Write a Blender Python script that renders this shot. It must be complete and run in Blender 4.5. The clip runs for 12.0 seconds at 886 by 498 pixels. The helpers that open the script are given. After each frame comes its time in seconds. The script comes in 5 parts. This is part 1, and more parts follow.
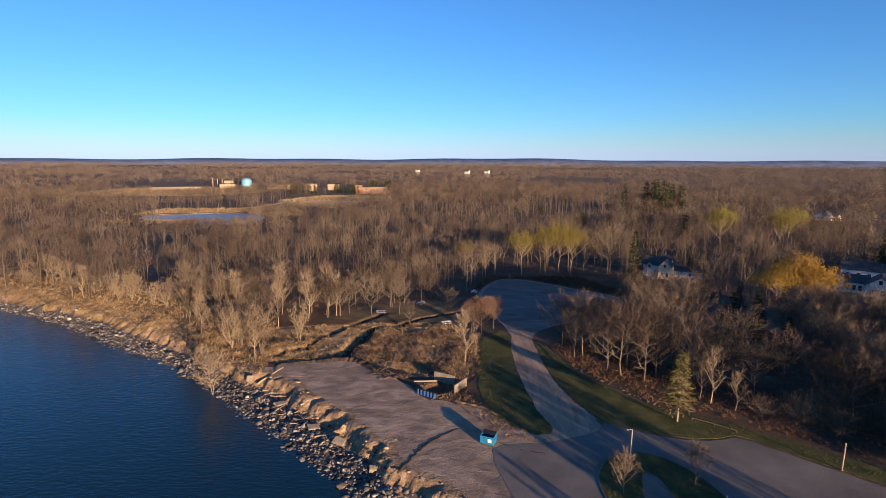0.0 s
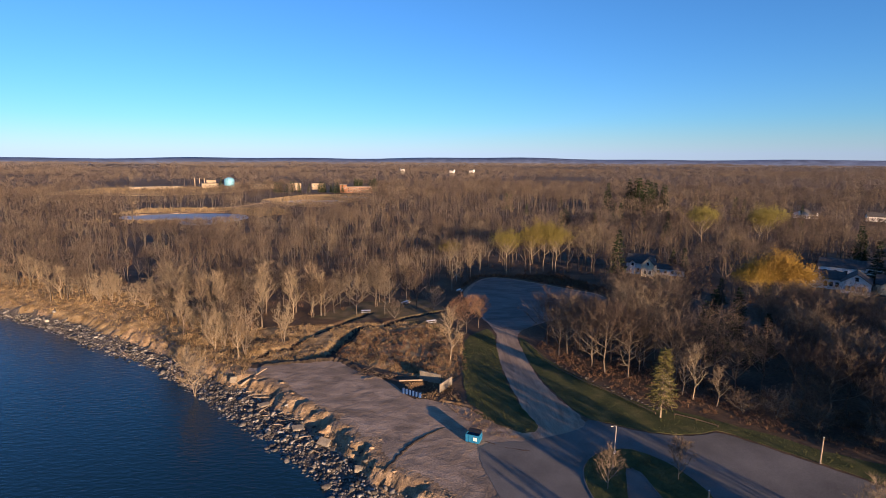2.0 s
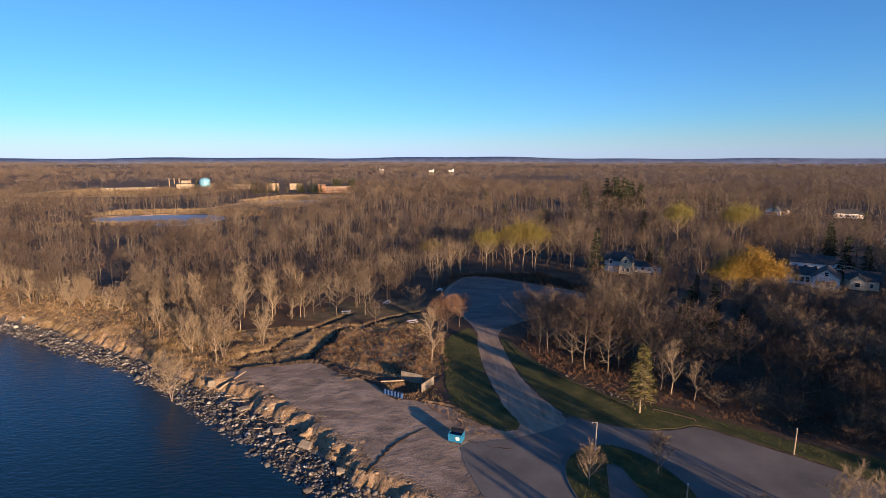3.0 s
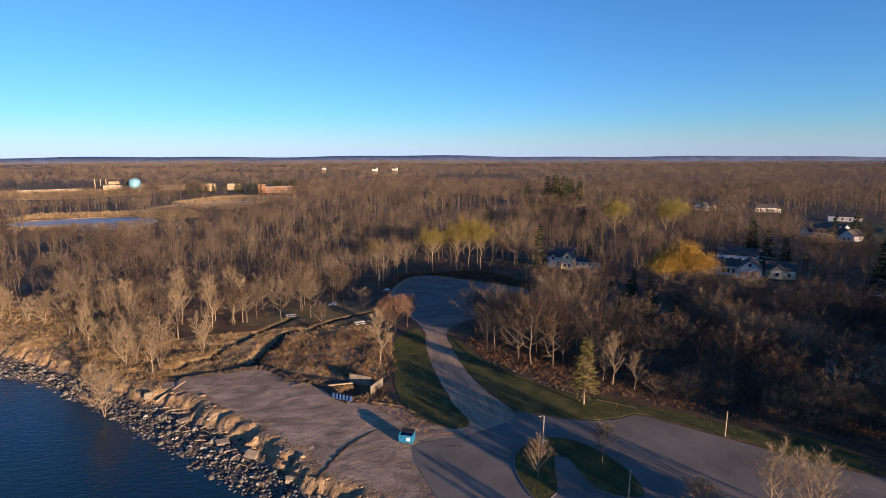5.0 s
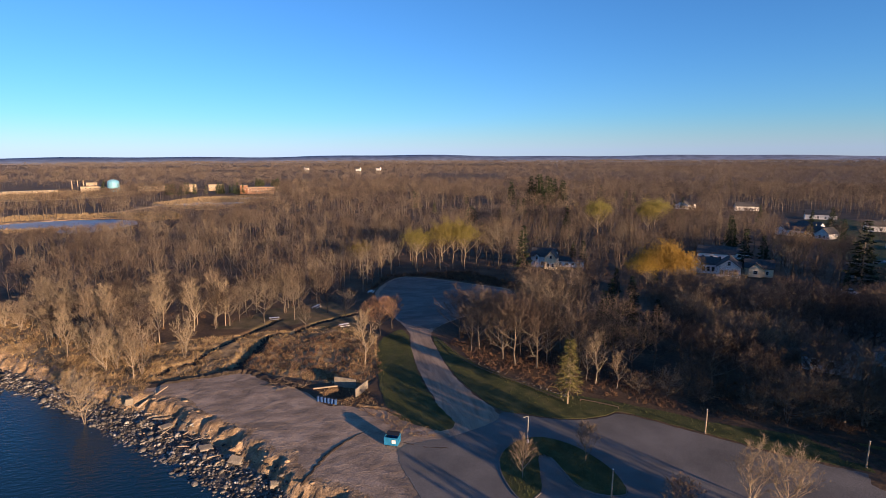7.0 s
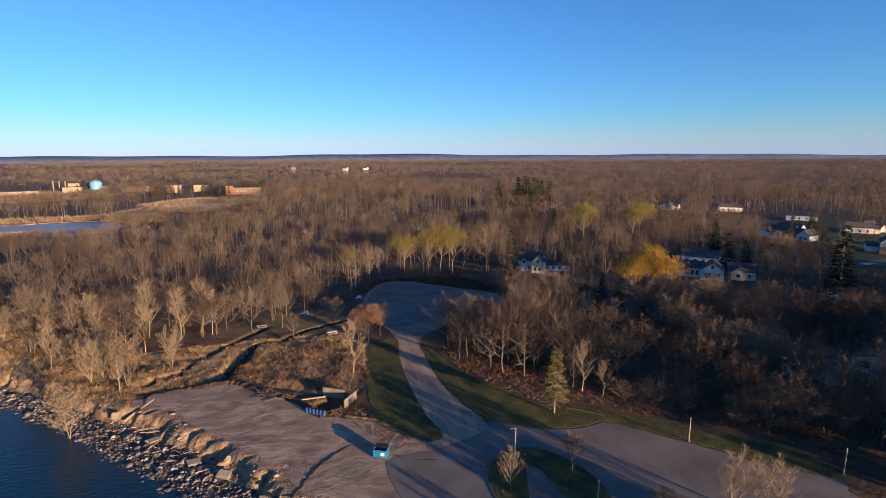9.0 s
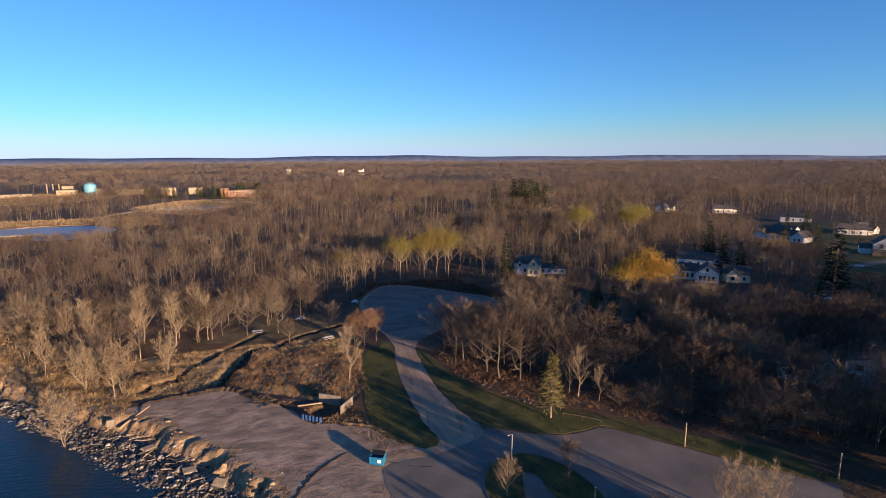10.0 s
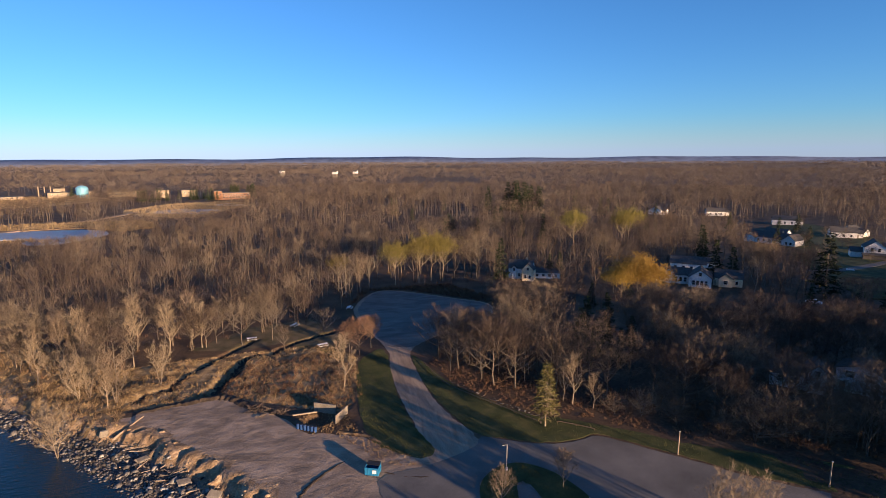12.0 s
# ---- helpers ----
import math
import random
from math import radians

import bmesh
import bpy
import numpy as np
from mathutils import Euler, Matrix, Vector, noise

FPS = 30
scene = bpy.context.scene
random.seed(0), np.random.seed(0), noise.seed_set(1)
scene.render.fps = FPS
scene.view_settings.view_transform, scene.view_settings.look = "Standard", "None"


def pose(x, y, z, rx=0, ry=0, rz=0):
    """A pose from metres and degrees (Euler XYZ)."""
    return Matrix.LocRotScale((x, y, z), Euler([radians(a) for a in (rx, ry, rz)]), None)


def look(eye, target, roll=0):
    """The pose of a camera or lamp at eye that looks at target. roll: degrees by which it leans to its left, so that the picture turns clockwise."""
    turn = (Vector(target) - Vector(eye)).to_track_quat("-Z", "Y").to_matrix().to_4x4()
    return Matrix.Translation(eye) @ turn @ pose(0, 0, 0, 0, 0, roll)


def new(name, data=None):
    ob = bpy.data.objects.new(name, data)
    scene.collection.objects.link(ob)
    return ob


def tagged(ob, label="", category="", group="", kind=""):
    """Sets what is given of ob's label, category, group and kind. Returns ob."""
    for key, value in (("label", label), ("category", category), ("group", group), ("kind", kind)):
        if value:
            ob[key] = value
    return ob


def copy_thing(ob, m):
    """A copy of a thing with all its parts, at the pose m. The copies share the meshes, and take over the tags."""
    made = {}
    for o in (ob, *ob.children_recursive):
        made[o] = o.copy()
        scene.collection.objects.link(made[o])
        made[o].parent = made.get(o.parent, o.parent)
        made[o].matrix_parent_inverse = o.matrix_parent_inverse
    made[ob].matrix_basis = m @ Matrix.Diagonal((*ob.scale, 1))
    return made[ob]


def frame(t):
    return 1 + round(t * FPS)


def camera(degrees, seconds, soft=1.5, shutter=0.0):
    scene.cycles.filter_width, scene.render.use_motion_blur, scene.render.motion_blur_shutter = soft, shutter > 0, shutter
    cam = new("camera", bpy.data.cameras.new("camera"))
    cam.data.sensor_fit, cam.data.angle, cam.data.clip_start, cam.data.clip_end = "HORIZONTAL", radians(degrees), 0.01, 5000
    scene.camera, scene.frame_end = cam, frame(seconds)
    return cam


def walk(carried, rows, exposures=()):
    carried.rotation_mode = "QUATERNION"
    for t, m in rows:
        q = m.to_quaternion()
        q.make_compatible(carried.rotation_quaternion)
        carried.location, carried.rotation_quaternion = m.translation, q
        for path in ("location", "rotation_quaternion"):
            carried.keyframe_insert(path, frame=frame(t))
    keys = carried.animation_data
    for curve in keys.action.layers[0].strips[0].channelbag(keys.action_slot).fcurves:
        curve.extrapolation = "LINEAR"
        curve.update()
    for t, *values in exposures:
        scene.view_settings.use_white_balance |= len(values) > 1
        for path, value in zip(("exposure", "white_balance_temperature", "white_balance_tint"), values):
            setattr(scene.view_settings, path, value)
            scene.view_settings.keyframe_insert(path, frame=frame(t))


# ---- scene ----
cam = camera(79.3, 12.0, soft=0.4)
PATH = [
    (0, (0.126, 0.014, 39.464), (0.126, 1.987, 39.138), 0.3),
    (0.5, (0.105, 0.071, 39.438), (0.116, 2.044, 39.11), 0.4),
    (1, (0.155, 0.089, 39.424), (0.183, 2.062, 39.096), 0.4),
    (1.5, (0.167, 0.09, 39.414), (0.207, 2.062, 39.086), 0.3),
    (2, (0.209, 0.103, 39.41), (0.264, 2.075, 39.081), 0.3),
    (2.5, (0.181, 0.173, 39.415), (0.259, 2.144, 39.085), 0.3),
    (3, (0.123, 0.22, 39.447), (0.253, 2.188, 39.116), 0.1),
    (3.5, (0.074, 0.23, 39.492), (0.269, 2.192, 39.16), 0.1),
    (5.5, (-0.13, 0.158, 39.739), (0.226, 2.097, 39.403), -0.1),
    (6, (-0.102, 0.057, 39.761), (0.268, 1.994, 39.425), -0.1),
    (6.5, (-0.062, 0.029, 39.902), (0.32, 1.963, 39.563), -0.2),
    (7, (-0.069, -0.008, 40.177), (0.321, 1.924, 39.839), -0.2),
    (9, (-0.115, -0.232, 42.339), (0.32, 1.69, 41.996), -0.2),
    (9.5, (-0.113, -0.207, 42.696), (0.33, 1.713, 42.357), -0.3),
    (10, (-0.097, -0.138, 43.073), (0.353, 1.781, 42.735), -0.3),
    (10.5, (-0.093, -0.1, 43.475), (0.364, 1.817, 43.137), -0.3),
    (11, (-0.067, -0.172, 43.857), (0.394, 1.744, 43.519), -0.3),
    (11.5, (-0.062, -0.205, 44.198), (0.403, 1.711, 43.862), -0.4),
    (12, (-0.165, -0.18, 44.483), (0.306, 1.735, 44.149), -0.3),
]
walk(cam, [(t, look(eye, target, roll)) for t, eye, target, roll in PATH], [(0, 1.44, 5850, 14), (12, 1.44, 5850, 14)])

# ---- daylight: a low evening sun behind the camera and to its right ----
SUN_AZ = math.atan2(0.53, -0.85)
SUN_EL = radians(7.0)
world = bpy.data.worlds.new("evening_sky")
scene.world = world
world.use_nodes = True
wn = world.node_tree
sky = wn.nodes.new("ShaderNodeTexSky")
sky.sky_type = "NISHITA"
sky.sun_disc = False
sky.sun_elevation, sky.sun_rotation = SUN_EL, SUN_AZ
sky.altitude, sky.air_density, sky.dust_density, sky.ozone_density = 100, 0.9, 0.0, 4.5
# evening haze: where the sky turns warm towards the horizon it pales to a cool lavender
channels = wn.nodes.new("ShaderNodeSeparateColor")
grey = wn.nodes.new("ShaderNodeRGBToBW")
warmth = wn.nodes.new("ShaderNodeMath")
warmth.operation = "DIVIDE"
amount = wn.nodes.new("ShaderNodeMapRange")
amount.inputs["From Min"].default_value, amount.inputs["From Max"].default_value = 0.35, 1.0
amount.inputs["To Max"].default_value = 0.75
haze, blend = wn.nodes.new("ShaderNodeMix"), wn.nodes.new("ShaderNodeMix")
haze.data_type, haze.blend_type, blend.data_type = "RGBA", "MULTIPLY", "RGBA"
haze.inputs[0].default_value, haze.inputs[7].default_value = 1.0, (0.84, 1.0, 1.28, 1)
wn.links.new(sky.outputs["Color"], channels.inputs["Color"])
wn.links.new(sky.outputs["Color"], grey.inputs["Color"])
wn.links.new(channels.outputs["Red"], warmth.inputs[0])
wn.links.new(channels.outputs["Blue"], warmth.inputs[1])
wn.links.new(warmth.outputs[0], amount.inputs["Value"])
wn.links.new(grey.outputs[0], haze.inputs[6])
wn.links.new(amount.outputs["Result"], blend.inputs[0])
wn.links.new(sky.outputs["Color"], blend.inputs[6])
wn.links.new(haze.outputs[2], blend.inputs[7])
wn.links.new(blend.outputs[2], wn.nodes["Background"].inputs["Color"])
wn.nodes["Background"].inputs["Strength"].default_value = 0.082

sun = new("sun", bpy.data.lights.new("sun", "SUN"))
sun.data.energy, sun.data.angle, sun.data.color = 5.0, radians(0.6), (1.0, 0.63, 0.33)
sun.matrix_world = look((math.sin(SUN_AZ) * math.cos(SUN_EL), math.cos(SUN_AZ) * math.cos(SUN_EL), math.sin(SUN_EL)), (0, 0, 0))

# ---- materials ----


def surface(name, colours, scale=1.0, rough=0.9, bump=0.3, fine=8.0, metal=0.0, coords="Object", tone=0.0, spec=0.3, detail=6.0, streak=None, swell=None):
    """Principled material: colours blended by broad noise, grain by fine noise, relief by bump. tone: spread by the tone attribute or by object."""
    m = bpy.data.materials.new(name)
    m.use_nodes = True
    nt = m.node_tree
    b = nt.nodes["Principled BSDF"]
    b.inputs["Roughness"].default_value, b.inputs["Metallic"].default_value = rough, metal
    b.inputs["Specular IOR Level"].default_value = spec
    tc = nt.nodes.new("ShaderNodeTexCoord")
    n1, n2 = nt.nodes.new("ShaderNodeTexNoise"), nt.nodes.new("ShaderNodeTexNoise")
    n1.inputs["Scale"].default_value, n2.inputs["Scale"].default_value = scale, scale * fine
    n1.inputs["Detail"].default_value, n2.inputs["Detail"].default_value = detail, 4.0
    nt.links.new(tc.outputs[coords], n1.inputs["Vector"])
    nt.links.new(tc.outputs[coords], n2.inputs["Vector"])
    if streak:
        mp = nt.nodes.new("ShaderNodeMapping")
        mp.inputs["Rotation"].default_value, mp.inputs["Scale"].default_value = (0, 0, streak[0]), (streak[1], streak[2], 1)
        n1.inputs["Distortion"].default_value = 1.2
        nt.links.new(tc.outputs[coords], mp.inputs["Vector"])
        nt.links.new(mp.outputs["Vector"], n1.inputs["Vector"])
    ramp = nt.nodes.new("ShaderNodeValToRGB")
    for i, c in enumerate(colours):
        pos = 0.33 + 0.34 * i / max(1, len(colours) - 1)
        e = ramp.color_ramp.elements[i] if i < 2 else ramp.color_ramp.elements.new(pos)
        e.position, e.color = pos, (*c, 1)
    nt.links.new(n1.outputs["Fac"], ramp.inputs["Fac"])
    grain = nt.nodes.new("ShaderNodeMix")
    grain.data_type, grain.blend_type = "RGBA", "MULTIPLY"
    grain.inputs[0].default_value = 0.7
    gr = nt.nodes.new("ShaderNodeMapRange")
    gr.inputs["From Min"].default_value, gr.inputs["From Max"].default_value = 0.3, 0.7
    gr.inputs["To Min"].default_value, gr.inputs["To Max"].default_value = 0.55, 1.35
    nt.links.new(n2.outputs["Fac"], gr.inputs["Value"])
    nt.links.new(ramp.outputs["Color"], grain.inputs[6])
    nt.links.new(gr.outputs["Result"], grain.inputs[7])
    last = grain.outputs[2]
    if tone:
        hsv = nt.nodes.new("ShaderNodeHueSaturation")
        at = nt.nodes.new("ShaderNodeAttribute")
        at.attribute_name = "tone"
        info = nt.nodes.new("ShaderNodeObjectInfo")
        add = nt.nodes.new("ShaderNodeMath")
        nt.links.new(at.outputs["Fac"], add.inputs[0])
        nt.links.new(info.outputs["Random"], add.inputs[1])
        fr = nt.nodes.new("ShaderNodeMath")
        fr.operation = "FRACT"
        nt.links.new(add.outputs[0], fr.inputs[0])
        mv = nt.nodes.new("ShaderNodeMapRange")
        mv.inputs["To Min"].default_value, mv.inputs["To Max"].default_value = 1 - tone, 1 + tone
        nt.links.new(fr.outputs[0], mv.inputs["Value"])
        mh = nt.nodes.new("ShaderNodeMapRange")
        mh.inputs["To Min"].default_value, mh.inputs["To Max"].default_value = 0.5 - 0.03 * tone, 0.5 + 0.04 * tone
        nt.links.new(fr.outputs[0], mh.inputs["Value"])
        nt.links.new(mv.outputs["Result"], hsv.inputs["Value"])
        nt.links.new(mh.outputs["Result"], hsv.inputs["Hue"])
        nt.links.new(last, hsv.inputs["Color"])
        last = hsv.outputs["Color"]
    nt.links.new(last, b.inputs["Base Color"])
    if bump:
        bp = nt.nodes.new("ShaderNodeBump")
        bp.inputs["Strength"].default_value, bp.inputs["Distance"].default_value = bump, 0.1
        nt.links.new(n2.outputs["Fac"], bp.inputs["Height"])
        nt.links.new(bp.outputs["Normal"], b.inputs["Normal"])
        if swell:
            n3, bp2, mp = nt.nodes.new("ShaderNodeTexNoise"), nt.nodes.new("ShaderNodeBump"), nt.nodes.new("ShaderNodeMapping")
            n3.inputs["Scale"].default_value, n3.inputs["Detail"].default_value, n3.inputs["Distortion"].default_value = swell[0], 7.0, 0.8
            bp2.inputs["Strength"].default_value, bp2.inputs["Distance"].default_value = 1.0, swell[1]
            mp.inputs["Rotation"].default_value, mp.inputs["Scale"].default_value = (0, 0, swell[2]), (1, swell[3], 1)
            nt.links.new(tc.outputs[coords], mp.inputs["Vector"])
            nt.links.new(mp.outputs["Vector"], n3.inputs["Vector"])
            nt.links.new(n3.outputs["Fac"], bp2.inputs["Height"])
            nt.links.new(bp2.outputs["Normal"], bp.inputs["Normal"])
    return m


M_LITTER = surface("leaf_litter", [(0.05, 0.034, 0.022), (0.085, 0.056, 0.033), (0.125, 0.083, 0.048)], 0.12, bump=0.8, fine=14)
# dark soil colour that also carries painted shade in the cuts and crack
M_SOIL_SHADE = surface("damp_soil_and_shade", [(0.03, 0.023, 0.017), (0.06, 0.045, 0.032)], 0.8, bump=0.8)
M_DRYGRASS = surface("dry_grass", [(0.12, 0.082, 0.042), (0.21, 0.145, 0.075), (0.29, 0.21, 0.115)], 0.5, bump=0.5, tone=0.3)
M_BRUSH = surface("dry_brush", [(0.085, 0.05, 0.03), (0.16, 0.094, 0.055)], 0.5, bump=0.4, tone=0.35)
M_LAWN = surface("lawn_grass", [(0.036, 0.046, 0.013), (0.06, 0.068, 0.02), (0.1, 0.094, 0.032)], 0.35, bump=0.8, fine=20)
M_BLADE = surface("grass_blade", [(0.04, 0.052, 0.014), (0.08, 0.084, 0.024)], 0.5, bump=0, tone=0.4)
M_DIRT = surface("compacted_dirt", [(0.18, 0.138, 0.098), (0.285, 0.218, 0.154), (0.41, 0.315, 0.224)], 0.16, bump=0.5, fine=26, detail=9, streak=(0.7, 1.0, 1.6), swell=(0.55, 0.12, 0.75, 1.25))
M_GRAVEL = surface("gravel_road", [(0.215, 0.164, 0.118), (0.295, 0.225, 0.161), (0.38, 0.291, 0.206)], 0.2, bump=0.2, fine=40, detail=9, streak=(0.15, 2.8, 0.5), swell=(0.35, 0.05, 0.15, 0.4))
M_ASPHALT = surface("worn_asphalt", [(0.105, 0.1, 0.091), (0.14, 0.132, 0.12), (0.175, 0.164, 0.148)], 0.15, bump=0.12, fine=50, detail=10)
# darker than the road gravel: the lot's shade is put into this colour
M_LOT = surface("dusty_lot_shaded", [(0.12, 0.108, 0.096), (0.165, 0.148, 0.13), (0.22, 0.196, 0.168)], 0.12, bump=0.5, fine=24, detail=9, streak=(0.4, 1.0, 2.4))
M_BLUFF = surface("eroded_clay", [(0.16, 0.112, 0.066), (0.26, 0.185, 0.11), (0.35, 0.26, 0.165)], 0.6, bump=1.0, fine=8, swell=(0.9, 0.3, 0.0, 1.0))
M_SHINGLE = surface("wet_shingle", [(0.035, 0.032, 0.03), (0.075, 0.068, 0.06), (0.14, 0.125, 0.108)], 1.6, rough=0.6, bump=1.0, fine=5)
M_STONE = surface("shore_stone", [(0.045, 0.042, 0.04), (0.105, 0.099, 0.093), (0.24, 0.228, 0.21)], 0.9, rough=0.75, bump=0.5, tone=0.75)
M_CONCRETE = surface("weathered_concrete", [(0.15, 0.135, 0.113), (0.23, 0.207, 0.17)], 0.7, bump=0.3)
M_BARK = surface("grey_bark", [(0.082, 0.069, 0.056), (0.15, 0.126, 0.1)], 3.0, bump=0.4, tone=0.35)
M_TWIG = surface("bare_twigs", [(0.074, 0.056, 0.043), (0.132, 0.1, 0.075)], 0.4, bump=0, tone=0.65)
M_PALE = surface("pale_bark", [(0.20, 0.163, 0.12), (0.29, 0.238, 0.175)], 3.0, bump=0.3, tone=0.2)
M_PALETWIG = surface("pale_twigs", [(0.15, 0.118, 0.08), (0.215, 0.17, 0.118)], 0.4, bump=0, tone=0.25)
M_REDTWIG = surface("russet_twigs", [(0.19, 0.12, 0.075), (0.26, 0.165, 0.105)], 0.4, bump=0, tone=0.2)
M_THICK = surface("thicket_twigs", [(0.12, 0.088, 0.058), (0.18, 0.132, 0.086)], 0.4, bump=0, tone=0.2)
M_WILLOW = surface("willow_buds", [(0.125, 0.108, 0.028), (0.2, 0.168, 0.045)], 0.5, bump=0, tone=0.25)
M_GOLD = surface("golden_willow", [(0.28, 0.185, 0.03), (0.38, 0.26, 0.05)], 0.5, bump=0, tone=0.2)
M_NEEDLE = surface("pine_needles", [(0.012, 0.022, 0.009), (0.03, 0.045, 0.017)], 0.6, bump=0, tone=0.3)
M_LIGHTNEEDLE = surface("yellow_green_needles", [(0.1, 0.1, 0.028), (0.165, 0.152, 0.044)], 0.6, bump=0, tone=0.2)
M_WHITE = surface("white_siding", [(0.70, 0.68, 0.64), (0.80, 0.78, 0.74)], 0.6, rough=0.6, bump=0.05)
M_CREAM = surface("cream_siding", [(0.66, 0.55, 0.36), (0.76, 0.65, 0.45)], 0.6, rough=0.6, bump=0.05)
M_BLUESIDE = surface("pale_blue_siding", [(0.42, 0.46, 0.50), (0.50, 0.54, 0.58)], 0.6, rough=0.6, bump=0.05)
M_ROOF = surface("dark_shingles", [(0.055, 0.055, 0.055), (0.10, 0.095, 0.09)], 1.5, rough=0.9, bump=0.3)
M_GREYROOF = surface("grey_shingles", [(0.065, 0.063, 0.06), (0.11, 0.104, 0.098)], 1.5, rough=0.9, bump=0.3)
M_TRIM = surface("white_trim", [(0.74, 0.73, 0.70), (0.80, 0.79, 0.76)], 1.0, rough=0.5, bump=0.0)
M_BRICKRED = surface("orange_brick", [(0.20, 0.1, 0.06), (0.28, 0.145, 0.085)], 0.3, bump=0.2)
M_TAN = surface("tan_wall", [(0.26, 0.21, 0.145), (0.34, 0.28, 0.20)], 0.3, bump=0.1)
M_TANK = surface("pale_blue_tank_paint", [(0.13, 0.33, 0.46), (0.18, 0.40, 0.53)], 0.1, rough=0.45, bump=0.02)
M_WOOD = surface("weathered_wood", [(0.24, 0.19, 0.135), (0.38, 0.31, 0.23)], 2.0, bump=0.4)
M_DRIFT = surface("bleached_driftwood", [(0.23, 0.18, 0.125), (0.34, 0.275, 0.2)], 2.0, bump=0.4)
M_POLE = surface("galvanised_pole", [(0.24, 0.235, 0.22), (0.33, 0.32, 0.30)], 3.0, rough=0.5, metal=0.3, bump=0.05)
# barrel blue is darkened, the shade they stand in included
M_BARREL = surface("blue_plastic", [(0.015, 0.05, 0.16), (0.03, 0.085, 0.24)], 2.0, rough=0.5, bump=0.05)
M_OLDWOOD = surface("dark_old_wood", [(0.07, 0.055, 0.04), (0.13, 0.10, 0.075)], 2.0, bump=0.4)
M_THINLAWN = surface("thin_grass", [(0.07, 0.065, 0.03), (0.12, 0.095, 0.05), (0.16, 0.12, 0.065)], 0.3, bump=0.6, fine=20)
M_BLUE = surface("blue_paint", [(0.012, 0.12, 0.26), (0.025, 0.18, 0.36)], 2.0, rough=0.45, bump=0.08)
M_BLACK = surface("black_plastic", [(0.014, 0.014, 0.015), (0.028, 0.028, 0.03)], 2.0, rough=0.5, bump=0.05)
# atmospheric haze is put into the ridge's blue-grey base colour
M_HILL = surface("ridge_painted_haze", [(0.19, 0.225, 0.29), (0.22, 0.26, 0.325)], 0.002, bump=0)
# greyer twig copies for the far woods, distance haze mixed into the colour
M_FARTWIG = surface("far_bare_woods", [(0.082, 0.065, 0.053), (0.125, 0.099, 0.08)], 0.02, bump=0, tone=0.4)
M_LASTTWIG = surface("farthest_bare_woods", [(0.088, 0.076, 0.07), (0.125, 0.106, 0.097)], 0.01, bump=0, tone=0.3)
M_REED = surface("reeds", [(0.19, 0.142, 0.08), (0.28, 0.212, 0.12)], 0.05, bump=0.3, tone=0.2)


def glass(name, colour, rough):
    m = bpy.data.materials.new(name)
    m.use_nodes = True
    b = m.node_tree.nodes["Principled BSDF"]
    b.inputs["Base Color"].default_value, b.inputs["Roughness"].default_value = (*colour, 1), rough
    b.inputs["Specular IOR Level"].default_value = 0.8
    return m


M_PANE = glass("window_pane", (0.02, 0.024, 0.03), 0.06)


def water(name, deep, shallow, wave, strength, rough=0.12):
    m = bpy.data.materials.new(name)
    m.use_nodes = True
    nt = m.node_tree
    b = nt.nodes["Principled BSDF"]
    b.inputs["Roughness"].default_value, b.inputs["IOR"].default_value = rough, 1.33
    tc, mp = nt.nodes.new("ShaderNodeTexCoord"), nt.nodes.new("ShaderNodeMapping")
    mp.inputs["Rotation"].default_value, mp.inputs["Scale"].default_value = (0, 0, 0.55), (1.0, 2.6, 1.0)
    nt.links.new(tc.outputs["Object"], mp.inputs["Vector"])
    fine, broad = nt.nodes.new("ShaderNodeTexNoise"), nt.nodes.new("ShaderNodeTexNoise")
    fine.inputs["Scale"].default_value, broad.inputs["Scale"].default_value = wave, 0.03
    fine.inputs["Detail"].default_value = 5
    nt.links.new(mp.outputs["Vector"], fine.inputs["Vector"])
    nt.links.new(tc.outputs["Object"], broad.inputs["Vector"])
    mix = nt.nodes.new("ShaderNodeMix")
    mix.data_type = "RGBA"
    mix.inputs[6].default_value, mix.inputs[7].default_value = (*deep, 1), (*shallow, 1)
    nt.links.new(broad.outputs["Fac"], mix.inputs[0])
    nt.links.new(mix.outputs[2], b.inputs["Base Color"])
    bp = nt.nodes.new("ShaderNodeBump")
    bp.inputs["Strength"].default_value, bp.inputs["Distance"].default_value = strength, 0.25
    nt.links.new(fine.outputs["Fac"], bp.inputs["Height"])
    nt.links.new(bp.outputs["Normal"], b.inputs["Normal"])
    return m


M_LAKE = water("lake_water", (0.004, 0.018, 0.028), (0.005, 0.024, 0.036), 0.7, 0.4)
# the pond's pale sky reflection is put into its base colour
M_POND = water("pond_water_painted_sky", (0.20, 0.23, 0.28), (0.25, 0.28, 0.33), 0.9, 0.8, 0.4)

# ---- building helpers ----


def part(name, bm, material, parent=None, label=""):
    me = bpy.data.meshes.new(name)
    bm.to_mesh(me)
    bm.free()
    me.materials.append(material)
    ob = new(name, me)
    if parent:
        ob.parent = parent
    return tagged(ob, label)


def share(name, me, parent, m):
    ob = new(name, me)
    ob.parent = parent
    ob.matrix_basis = m
    return ob


